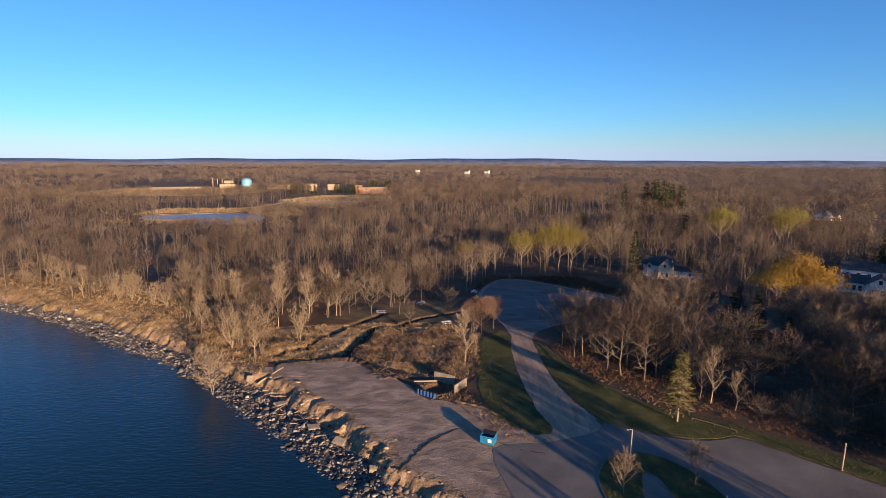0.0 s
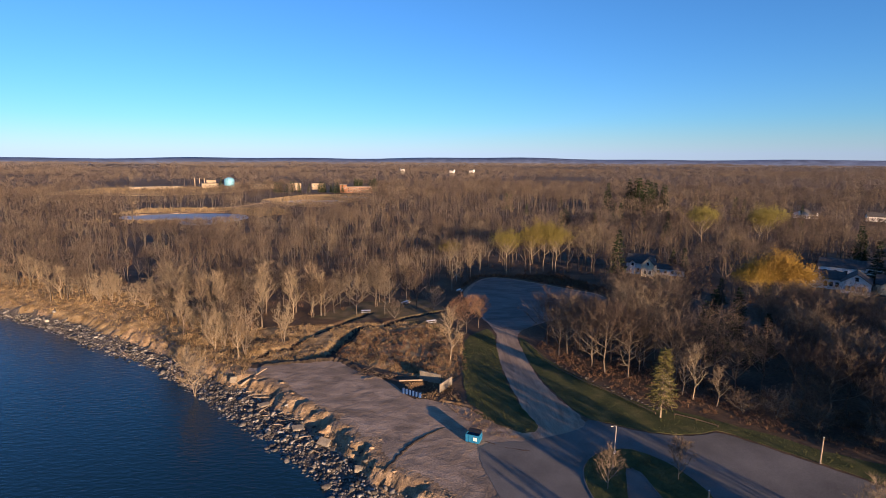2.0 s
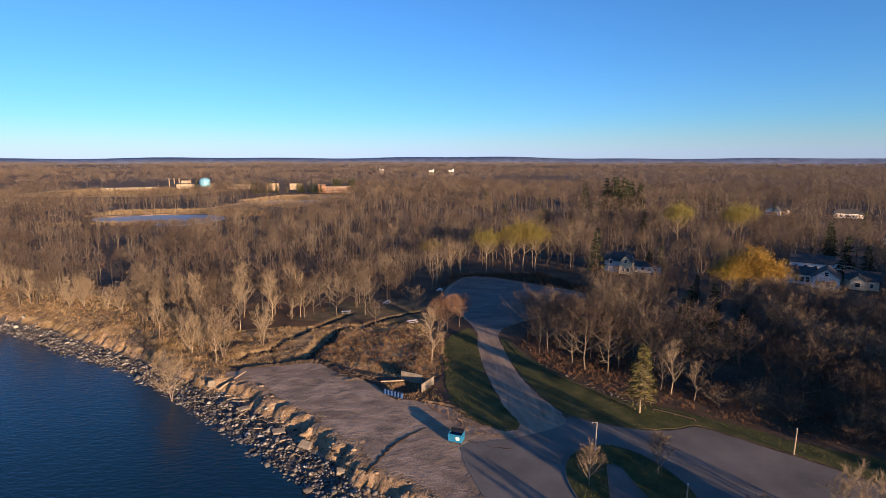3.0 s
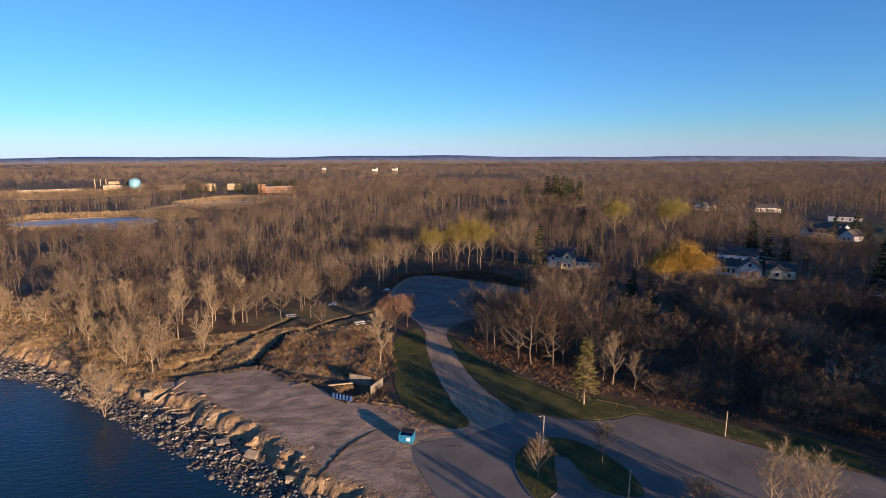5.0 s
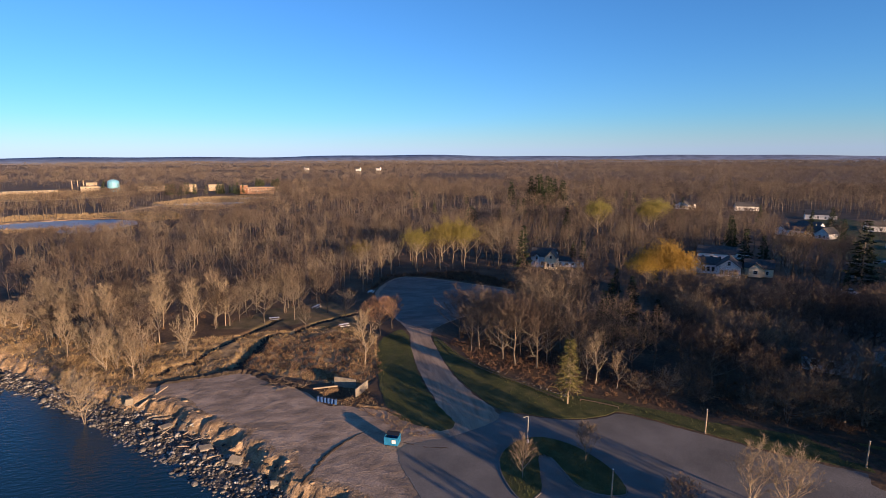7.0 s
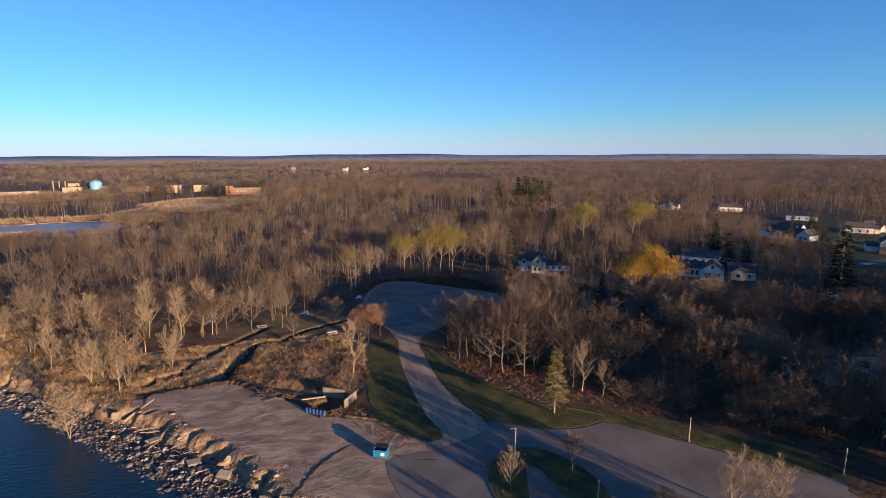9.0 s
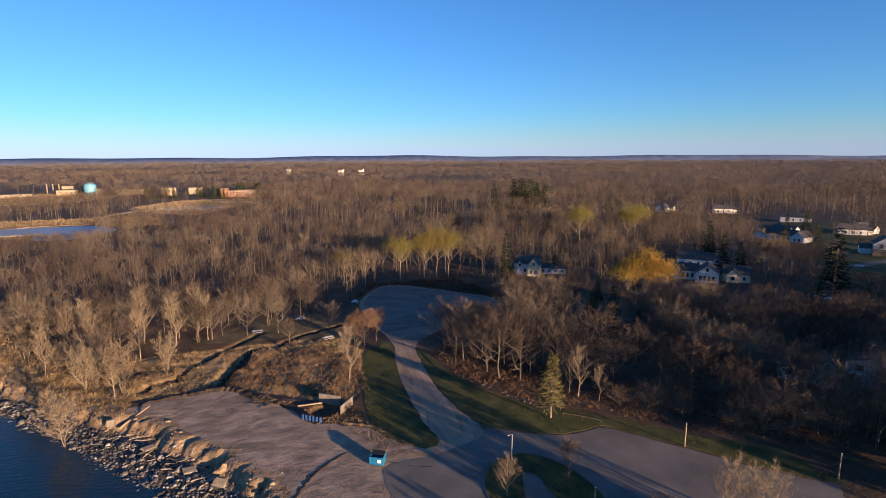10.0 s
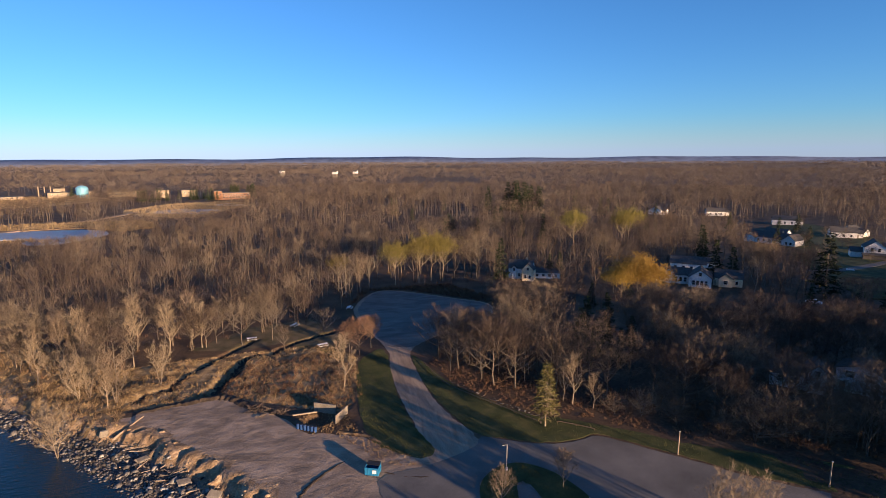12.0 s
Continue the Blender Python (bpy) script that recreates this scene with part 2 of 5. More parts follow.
def box(size, at=(0, 0, 0), bevel=0.0, turn=None, bm=None):
    """A box with its base centred at at."""
    bm = bm or bmesh.new()
    m = Matrix.Translation(at) @ (turn or Matrix()) @ Matrix.Translation((0, 0, size[2] / 2)) @ Matrix.Diagonal((*size, 1))
    made = bmesh.ops.create_cube(bm, size=1, matrix=m)
    if bevel:
        edges = list({e for v in made["verts"] for e in v.link_edges})
        bmesh.ops.bevel(bm, geom=edges, offset=bevel, segments=1, affect="EDGES")
    return bm


def rod(p, q, r0, r1, sides=8, bm=None):
    bm = bm or bmesh.new()
    p, q = Vector(p), Vector(q)
    m = Matrix.Translation((p + q) / 2) @ (q - p).to_track_quat("Z", "Y").to_matrix().to_4x4()
    bmesh.ops.create_cone(bm, cap_ends=True, segments=sides, radius1=r0, radius2=r1, depth=(q - p).length, matrix=m)
    return bm


def thing(name, m, label, category, group="", kind=""):
    ob = new(name)
    ob.matrix_basis = m
    return tagged(ob, label, category, group, kind)


def np_mesh(name, verts, faces, materials, index=None, tone=None):
    """A mesh from arrays of points and triangles."""
    me = bpy.data.meshes.new(name)
    verts, faces = np.asarray(verts, np.float32), np.asarray(faces, np.int32)
    n = len(faces)
    me.vertices.add(len(verts))
    me.vertices.foreach_set("co", verts.ravel())
    me.loops.add(n * 3)
    me.loops.foreach_set("vertex_index", faces.ravel())
    me.polygons.add(n)
    me.polygons.foreach_set("loop_start", np.arange(0, n * 3, 3, dtype=np.int32))
    for m in materials:
        me.materials.append(m)
    if index is not None:
        me.polygons.foreach_set("material_index", np.asarray(index, np.int32))
    me.update(calc_edges=True)
    if tone is not None:
        at = me.attributes.new("tone", "FLOAT", "POINT")
        at.data.foreach_set("value", np.asarray(tone, np.float32))
    return me


# ---- plan of the shore ----
SHORE = [(-5000, 2300), (-420, 270), (-200, 180), (-124, 145), (-110, 139), (-94, 129.6), (-79, 118.8), (-67, 111.6), (-56, 104.5), (-47.5, 97.2), (-40, 89.6),
         (-34.4, 84.2), (-28.4, 79.1), (-23.2, 73.5), (-18.8, 69.3), (-14.3, 64.8), (-11, 60.5), (-5, 52), (6, 34), (25, 2), (60, -60), (2800, -4700)]
EDGE = [(-5000, 2312), (-420, 281), (-200, 191), (-131, 154), (-106, 142.5), (-85, 133.3), (-68.4, 121.3), (-54.3, 111.2), (-43, 101.2), (-36, 96), (-33, 95.6), (-29, 92.3),
        (-26, 91.2), (-23, 86), (-17.5, 81), (-13.8, 78.6), (-14.6, 76), (-11.9, 74.7), (-9.6, 71), (-7, 71), (-7, 68), (-4.6, 63.6), (-1.6, 61.9), (3.3, 57.5), (10, 47), (22, 28), (45, -14), (80, -70), (2815, -4690)]
WATER_Z = -2.5


def line_distance(line, X, Y):
    """Signed distance to a line: positive on its landward (left-hand) side."""
    best = np.full(X.shape, 1e9)
    side = np.ones(X.shape)
    for (ax, ay), (bx, by) in zip(line, line[1:]):
        dx, dy = bx - ax, by - ay
        k = np.clip(((X - ax) * dx + (Y - ay) * dy) / (dx * dx + dy * dy), 0, 1)
        ex, ey = X - ax - k * dx, Y - ay - k * dy
        d = np.hypot(ex, ey)
        near = d < best
        best = np.where(near, d, best)
        side = np.where(near, np.sign(dx * ey - dy * ex), side)
    return best * side


def smooth(a, b, v):
    k = np.clip((v - a) / (b - a), 0, 1)
    return k * k * (3 - 2 * k)


def lattice(X, Y, seed):
    """Smooth value noise on a unit lattice, from -1 to 1."""
    x0, y0 = np.floor(X), np.floor(Y)
    fx, fy = X - x0, Y - y0
    fx, fy = fx * fx * (3 - 2 * fx), fy * fy * (3 - 2 * fy)

    def h(i, j):
        v = np.sin(i * 127.1 + j * 311.7 + seed * 74.7) * 43758.5453
        return 2 * (v - np.floor(v)) - 1

    return (h(x0, y0) * (1 - fx) + h(x0 + 1, y0) * fx) * (1 - fy) + (h(x0, y0 + 1) * (1 - fx) + h(x0 + 1, y0 + 1) * fx) * fy


def wobble(X, Y, step, seed=0):
    return lattice(X / step, Y / step, seed) + 0.5 * lattice(X / step * 2.1 + 7, Y / step * 2.1, seed + 1) + 0.25 * lattice(X / step * 4.3, Y / step * 4.3 + 3, seed + 2)


CREEK = [(-34, 104), (-31.9, 107.6), (-29, 109.3), (-27.5, 114.9), (-26, 118.6), (-22.9, 124.6), (-19.6, 127.8), (-16.9, 132.8), (-15.1, 135.4)]
DITCH = [(-20.4, 102.4), (-19.7, 109.8), (-17.8, 114.9), (-17.1, 120.2), (-15.5, 122.9), (-13.4, 124.6), (-10.2, 125.4), (-8.3, 128), (-5.2, 130.7), (-1, 133.8), (4.8, 136.8)]


ROUGH = [(-60, 113), (-45, 102), (-33, 100.5), (-20, 103.5), (-3, 94), (4, 90), (7, 97), (8, 117), (0, 128), (-18, 126), (-36, 124)]


def inside(poly, X, Y):
    X, Y = np.asarray(X, float), np.asarray(Y, float)
    hit = np.zeros(X.shape, bool)
    for (ax, ay), (bx, by) in zip(poly, poly[1:] + poly[:1]):
        cross = ((ay > Y) != (by > Y)) & (X < (bx - ax) * (Y - ay) / ((by - ay) or 1e-9) + ax)
        hit ^= cross
    return hit


def ground_height(X, Y):
    X, Y = np.asarray(X, float), np.asarray(Y, float)
    ds, de = line_distance(SHORE, X, Y), line_distance(EDGE, X, Y)
    de = de + 0.9 * wobble(X, Y, 3.4, 3) + 0.35 * wobble(X, Y, 1.1, 31)
    f = ds / np.maximum(ds + np.maximum(-de, 0), 1e-3)
    lump = wobble(X, Y, 1.5, 1)
    beach = WATER_Z - 0.15 + 1.0 * np.clip(f / 0.7, 0, 1) + 1.75 * smooth(0.70, 0.97, f + 0.05 * lump) + 0.2 * lump * smooth(0, 0.2, f)
    sea = WATER_Z - 0.15 + 0.12 * np.maximum(ds, -60)
    bank = 1.2 * smooth(-38, -70, X) * smooth(0, 6, de) * smooth(45, 25, de)
    land = bank + 0.25 * wobble(X, Y, 11, 2) * smooth(2, 14, de) * np.maximum(smooth(-28, -40, X), np.maximum(smooth(60, 75, X), smooth(180, 190, Y)))
    ragged = 0.5 * wobble(X, Y, 1.9, 21)
    wide = 0.75 + 0.75 * smooth(126, 118, Y)
    cut = np.exp(-((line_distance(CREEK, X, Y) + ragged) / 0.8) ** 2) * 0.8 + np.exp(-((line_distance(DITCH, X, Y) + ragged) / wide) ** 4) * (0.8 + 0.6 * smooth(126, 118, Y))
    pit = 0.9 * smooth(2.6, 1.6, np.hypot(X + 0.6, (Y - 88.6) * 0.9))
    mound = 0.45 * wobble(X, Y, 5, 8) * smooth(0.5, 4, de) * inside(ROUGH, X, Y) + 1.1 * np.exp(-((X + 70) / 4) ** 2 - ((Y - 124) / 3) ** 2)
    land = land + mound - np.minimum(cut, 1.4) * smooth(0, 2, de) - pit
    z = np.where(ds < 0, sea, np.where(de < 0, np.minimum(beach, 0.02), land))
    return z


def spaced(lo, hi, step, far, grow):
    mid = np.arange(lo, hi + step / 2, step)
    out, s = [hi], step
    while out[-1] < far:
        s *= grow
        out.append(out[-1] + s)
    back, s = [lo], step
    while back[-1] > -far:
        s *= grow
        back.append(back[-1] - s)
    return np.concatenate([back[:0:-1], mid, out[1:]])


PICNIC = [(-30, 131), (-18, 128), (-9, 131), (0, 124), (4, 117), (6, 124), (4, 140), (-2, 150), (-18, 146)]

# ---- the ground: one sheet out to the horizon ----
gx, gy = spaced(-70, 12, 0.55, 4850, 1.08), spaced(54, 138, 0.55, 4850, 1.08)
GX, GY = np.meshgrid(gx, gy)
GZ = ground_height(GX, GY)
ny, nx = GX.shape
I = np.arange(ny * nx).reshape(ny, nx)
a, b, c, d = I[:-1, :-1].ravel(), I[:-1, 1:].ravel(), I[1:, 1:].ravel(), I[1:, :-1].ravel()
faces = np.concatenate([np.stack([a, b, c], 1), np.stack([a, c, d], 1)])
mid = np.stack([GX.ravel(), GY.ravel()], 1)[faces].mean(1)
ds, de = line_distance(SHORE, mid[:, 0], mid[:, 1]), line_distance(EDGE, mid[:, 0], mid[:, 1])
fm = ds / np.maximum(ds + np.maximum(-de, 0), 1e-3)
rough_land = inside(ROUGH, mid[:, 0], mid[:, 1]) | ((de > 0) & (de < 17) & (mid[:, 0] < -34) & (mid[:, 0] > -400))
shore_zone = (ds > -12) & (de < 0.9)
yard_zone = (de >= 0.9) & (de < 5) & (mid[:, 0] > -34) & (mid[:, 1] < 98)
index = np.where(shore_zone & (fm > 0.66), 1, np.where(shore_zone, 3, np.where(yard_zone, 4, np.where(inside(PICNIC, mid[:, 0], mid[:, 1]), 5, np.where(rough_land, 2, 0)))))
# gully floors take the dark soil colour, shade of the cuts included
gully = np.minimum(np.abs(line_distance(DITCH, mid[:, 0], mid[:, 1])) - 0.3 * smooth(126, 118, mid[:, 1]), np.abs(line_distance(CREEK, mid[:, 0], mid[:, 1])) + 0.2) + 0.5 * wobble(mid[:, 0], mid[:, 1], 1.9, 21)
index = np.where((index == 1) & (mid[:, 0] < -38) & (wobble(mid[:, 0], mid[:, 1], 6, 17) < 0.3), 2, index)
index = np.where((gully < 0.75) & (de > 0.5), 6, index)
ground = new("ground", np_mesh("ground", np.stack([GX.ravel(), GY.ravel(), GZ.ravel()], 1), faces, [M_LITTER, M_BLUFF, M_DRYGRASS, M_SHINGLE, M_DIRT, M_THINLAWN, M_SOIL_SHADE], index))
ground.data.polygons.foreach_set("use_smooth", np.ones(len(faces), bool))
tagged(ground, "brown leaf-littered ground with an eroded clay shore", "ground", kind="structure")

wx = np.array([[-4900, -4800, WATER_Z], [4000, -4800, WATER_Z], [4000, 4000, WATER_Z], [-4900, 4000, WATER_Z]])
lake = new("water", np_mesh("water", wx, [[0, 1, 2], [0, 2, 3]], [M_LAKE]))
tagged(lake, "dark blue rippled lake water against the stony shore", "water", kind="structure")


def curve_points(poly, step, jitter, rng, closed=True):
    """Catmull-Rom through the corners, resampled, with a ragged edge."""
    pts = [Vector((*p, 0)) for p in poly]
    n, out = len(pts), []
    for i in range(n if closed else n - 1):
        p0, p1, p2, p3 = (pts[(i + k) % n] if closed else pts[min(max(i + k, 0), n - 1)] for k in (-1, 0, 1, 2))
        cuts = max(1, int((p2 - p1).length / step))
        for j in range(cuts):
            t = j / cuts
            q = 0.5 * (2 * p1 + (p2 - p0) * t + (2 * p0 - 5 * p1 + 4 * p2 - p3) * t * t + (3 * p1 - p0 - 3 * p2 + p3) * t ** 3)
            out.append((q.x + rng.uniform(-jitter, jitter), q.y + rng.uniform(-jitter, jitter)))
    return out


def sheet(name, poly, z, material, label, category, jitter=0.2, step=0.7, seed=1):
    """A thin layer of surfacing on the ground, with ragged edges that drop to it."""
    rng = random.Random(seed)
    ring = curve_points(poly, step, jitter, rng)
    bm = bmesh.new()
    top = [bm.verts.new((x, y, z)) for x, y in ring]
    low = [bm.verts.new((x, y, -0.3)) for x, y in ring]
    edges = [bm.edges.new((top[i], top[(i + 1) % len(top)])) for i in range(len(top))]
    bmesh.ops.triangle_fill(bm, use_beauty=True, edges=edges)
    for i in range(len(top)):
        k = (i + 1) % len(top)
        bm.faces.new((top[i], top[k], low[k], low[i]))
    bmesh.ops.recalc_face_normals(bm, faces=bm.faces)
    return tagged(part(name, bm, material), label, category, kind="structure")


YARD = [(-32, 95.2), (-31.5, 99.5), (-24.9, 101), (-18.4, 102), (-14, 97), (-8.5, 92.8), (-4.7, 88), (-2.6, 84.6), (1.7, 83.2), (6.5, 80.8), (10.2, 76.5), (17, 73), (23, 74), (24, 66),
        (12, 50), (5, 58.8), (-1, 63), (-3.5, 65), (-5.6, 69), (-6, 72.6), (-9, 73), (-11, 76), (-12.5, 79.5), (-16.5, 82.5), (-21.5, 87.5), (-24.5, 93), (-28.5, 93.6)]
sheet("dirt_yard", YARD, 0.012, M_DIRT, "bare compacted dirt yard with tyre tracks above the shore", "dirt yard", 0.25)
LOT = [(11, 158), (18.7, 175.5), (27, 176), (42.6, 162.5), (52, 151), (44, 133), (30, 127), (21.5, 119), (20, 108), (20.3, 94.5), (21.8, 85), (24, 77), (24.5, 70), (15, 66), (15.6, 74), (15.2, 82.7), (14.4, 95.8), (14.8, 108), (15.6, 121), (12, 140)]
sheet("gravel_road", LOT, 0.024, M_GRAVEL, "pale gravel road running up to an empty lot", "road", 0.2)
sheet("gravel_lot", [(12.2, 157), (19, 174.6), (26.8, 175), (42, 161.8), (51, 150.6), (43.4, 133.6), (30, 127.8), (22, 120.5), (18.5, 121.5), (15.8, 124), (13, 140)], 0.034, M_LOT, "empty lot of dark dusty gravel", "gravel lot", 0.35, seed=3)
PAVE = [(7.4, 68.6), (15, 70.5), (22.5, 73.5), (25, 76.3), (28, 74.6), (32, 72.5), (36, 71.3), (40, 71.4), (43.4, 71.8), (48.4, 66.9), (54.4, 60.7), (58.2, 56.4), (66, 50.2), (76, 42), (92, 24), (80, 6), (40, 20), (20, 44), (10, 50), (8.6, 58)]
sheet("pavement", PAVE, 0.036, M_ASPHALT, "worn grey asphalt drive and parking area", "pavement", 0.12)
LAWN_A = [(7.5, 108), (9.5, 116), (14, 121), (15.2, 117), (14.7, 108), (14.2, 95.8), (14.9, 83), (16.6, 74.5), (15, 72.6), (12.5, 73.6), (9.7, 76.2), (7.3, 80.5), (6.6, 90)]
sheet("lawn", LAWN_A, 0.05, M_LAWN, "dark green mown grass beside the gravel road", "lawn", 0.2, seed=4)
LAWN_B = [(20.8, 115), (20.2, 108), (20.6, 95), (22.2, 85.4), (24.6, 77.6), (28.3, 75), (32, 72.9), (36, 71.8), (40, 71.8), (43.6, 72.4), (48.6, 67.5), (54.7, 61.3), (58.6, 57), (66.3, 50.8), (76.5, 42.6),
          (86, 36), (89, 41), (78, 52), (70, 58), (62, 62.4), (55, 66.8), (51.5, 70.2), (45.6, 75), (40, 79), (36.6, 80.5), (33, 84.6), (28.8, 91.5), (25, 99), (22.4, 110)]
sheet("lawn", LAWN_B, 0.05, M_LAWN, "green mown verge along the drive and the woods", "lawn", 0.15, seed=5)
ISLAND = [(19.7, 59.5), (20.6, 63.7), (22.8, 66.4), (25.6, 67.8), (28.4, 67.6), (30.8, 65.6), (32.6, 62.8), (34, 57.5), (33, 53), (28.5, 55), (27.4, 62.3), (25.9, 63.1), (24.8, 60), (23.2, 55.5), (20.4, 54.5)]
sheet("lawn", ISLAND, 0.10, M_LAWN, "kerbed grass island in the parking area", "lawn", 0.08, seed=6)

# ---- trees ----


def grow(rng, h, spread, limbs, subs, twigs, fork=0.3, lean=(0, 0), up=0.55, twig_len=0.09, stems=1):
    """The skeleton of a bare tree: limb segments (p, q, r, s) and twigs (p, q)."""
    segs, tw = [], []

    def twig_burst(p, d, n, size):
        for _ in range(n):
            v = (d + Vector((rng.gauss(0, 0.55), rng.gauss(0, 0.55), rng.gauss(0.25, 0.4)))).normalized()
            tw.append((p, p + v * size * rng.uniform(0.6, 1.4)))

    for s in range(stems):
        ang = rng.uniform(0, 6.28)
        tip = Vector((lean[0] * h, lean[1] * h, h * 0.86))
        if stems > 1:
            tip += Vector((math.cos(ang), math.sin(ang), 0)) * h * 0.2
        r0 = h * 0.0145 / (1 + 0.25 * (stems - 1))
        pts = [Vector((0, 0, -0.4))]
        for i in range(1, 6):
            k = i / 5
            pts.append(Vector((tip.x * k, tip.y * k, tip.z * k)) + Vector((rng.gauss(0, 1), rng.gauss(0, 1), 0)) * h * 0.012)
        for i in range(5):
            segs.append((pts[i], pts[i + 1], r0 * (1 - 0.17 * i), r0 * (1 - 0.17 * (i + 1))))
        twig_burst(pts[5], Vector((0, 0, 1)), twigs, h * twig_len)
        for j in range(limbs):
            k = fork + (0.97 - fork) * (j + rng.random()) / limbs
            i = min(4, int(k * 5))
            base = pts[i].lerp(pts[i + 1], k * 5 - i)
            az = j * 2.4 + rng.uniform(-0.5, 0.5)
            out = Vector((math.cos(az), math.sin(az), 0))
            length = h * spread * (1.15 - 0.75 * k) * rng.uniform(0.75, 1.2)
            d = (out * (1 - up * 0.6) + Vector((0, 0, up))).normalized()
            p, r = base, r0 * (1 - 0.8 * k) * 0.7 + h * 0.0018
            for n in range(3):
                q = p + d * length / 3
                segs.append((p, q, r, r * 0.65))
                for m in range(subs):
                    e = (d + Vector((rng.gauss(0, 0.6), rng.gauss(0, 0.6), rng.gauss(0.2, 0.35)))).normalized()
                    f = p.lerp(q, rng.random())
                    g = f + e * length * rng.uniform(0.22, 0.42)
                    segs.append((f, g, r * 0.45, r * 0.2))
                    twig_burst(g, e, twigs, h * twig_len)
                    twig_burst(f.lerp(g, 0.55), e, max(1, twigs // 2), h * twig_len)
                p, r = q, r * 0.65
                d = (d + Vector((0, 0, 0.22)) + Vector((rng.gauss(0, 0.12), rng.gauss(0, 0.12), 0))).normalized()
            twig_burst(p, d, twigs, h * twig_len)
    return segs, tw


def tubes(segs, sides=3):
    """Points and triangles of tapered limbs, one prism a segment."""
    V, F = [], []
    for p, q, r, s in segs:
        d = (q - p).normalized()
        u = d.orthogonal().normalized()
        w = d.cross(u)
        n = len(V)
        for c, rad in ((p, r), (q, s)):
            for i in range(sides):
                a = 2 * math.pi * i / sides
                V.append(c + (u * math.cos(a) + w * math.sin(a)) * rad)
        for i in range(sides):
            j = (i + 1) % sides
            F += [(n + i, n + j, n + sides + j), (n + i, n + sides + j, n + sides + i)]
    return np.array([tuple(v) for v in V]), np.array(F)


def slivers(rng, tw, width):
    """Points and triangles of twigs or leaves, one sliver each."""
    V, F = [], []
    for p, q in tw:
        d = q - p
        u = d.cross(Vector((rng.gauss(0, 1), rng.gauss(0, 1), rng.gauss(0, 1)))).normalized() * width * rng.uniform(0.7, 1.3)
        n = len(V)
        V += [p - u, p + u, q]
        F.append((n, n + 1, n + 2))
    return np.array([tuple(v) for v in V]), np.array(F)


def leaves(rng, tw, per, size, droop=0.0):
    """Small leaf slivers scattered along the twigs."""
    out = []
    for p, q in tw:
        for _ in range(per):
            f = p.lerp(q, rng.uniform(0.2, 1.1)) + Vector((rng.gauss(0, size), rng.gauss(0, size), rng.gauss(0, size)))
            v = Vector((rng.gauss(0, 1), rng.gauss(0, 1), rng.gauss(0, 1) - droop)).normalized() * size
            out.append((f, f + v * rng.uniform(0.7, 1.5)))
    return out


def dome(rng, h, r, low, n, size):
    """Fine twigs filling the rounded outer shell of a crown, in a few uneven lobes."""
    mid, tall, out = h * (1 + low) / 2, h * (1 - low) / 2, []
    lobes = []
    for i in range(6):
        a, e = i * 1.05 + rng.uniform(-0.4, 0.4), rng.uniform(-0.15, 0.9)
        lobes.append((Vector((math.cos(a) * r * 0.5 * math.cos(e), math.sin(a) * r * 0.5 * math.cos(e), mid + tall * 0.5 * math.sin(e))), rng.uniform(0.42, 0.62)))
    lobes.append((Vector((0, 0, mid + tall * 0.4)), 0.6))
    for i in range(n):
        c, k = lobes[i % 7]
        u = Vector((rng.gauss(0, 1), rng.gauss(0, 1), rng.gauss(0.35, 0.9))).normalized()
        f = rng.uniform(0.45, 1.0) * k
        p = c + Vector((u.x * r * f, u.y * r * f, u.z * tall * f))
        d = (u + Vector((rng.gauss(0, 0.5), rng.gauss(0, 0.5), rng.gauss(0.25, 0.4)))).normalized()
        out.append((p, p + d * size * rng.uniform(0.6, 1.3)))
    return out


def conifer(rng, h, r, whorls, per, open_low=0.1):
    """Trunk and needle slivers of a conifer."""
    segs = [(Vector((0, 0, -0.4)), Vector((0, 0, h * 0.5)), h * 0.014, h * 0.009), (Vector((0, 0, h * 0.5)), Vector((0, 0, h)), h * 0.009, h * 0.001)]
    needles = []
    for i in range(whorls):
        k = open_low + (1 - open_low) * (i + rng.random() * 0.6) / whorls
        for j in range(per):
            a = rng.uniform(0, 6.28)
            length = r * (1.02 - k) ** 0.8 * rng.uniform(0.65, 1.15) + 0.15
            p = Vector((0, 0, h * k))
            q = p + Vector((math.cos(a), math.sin(a), rng.uniform(-0.25, 0.15))) * length
            segs.append((p, q, 0.03 + 0.002 * h, 0.012))
            for _ in range(max(4, int(length * 4.5))):
                f = p.lerp(q, rng.uniform(0.15, 1.05))
                v = (q - p).normalized() + Vector((rng.gauss(0, 0.7), rng.gauss(0, 0.7), rng.gauss(-0.1, 0.4)))
                needles.append((f, f + v.normalized() * rng.uniform(0.5, 0.95)))
    return segs, needles


def tree_kind(name, label, category, segs, tw, bark, twig, width, group, sides=3):
    """Builds one tree of a kind, off in the list of kinds; place_tree() sets it out."""
    tv, tf = tubes([g for g in segs if g[2] > 0.034], sides)
    fine = [(p, q) for p, q, r, t in segs if r <= 0.034]
    if fine:
        fv, ff = slivers(random.Random(8), fine, 0.03)
        tv, tf = np.concatenate([tv, fv]), np.concatenate([tf, ff + len(tv)])
    cv, cf = slivers(random.Random(7), tw, width)
    return dict(name=name, label=label, category=category, group=group, used=None, trunk=np_mesh("trunk", tv, tf, [bark]), crown=np_mesh("crown", cv, cf, [twig]), h=max(v[2] for v in tv))


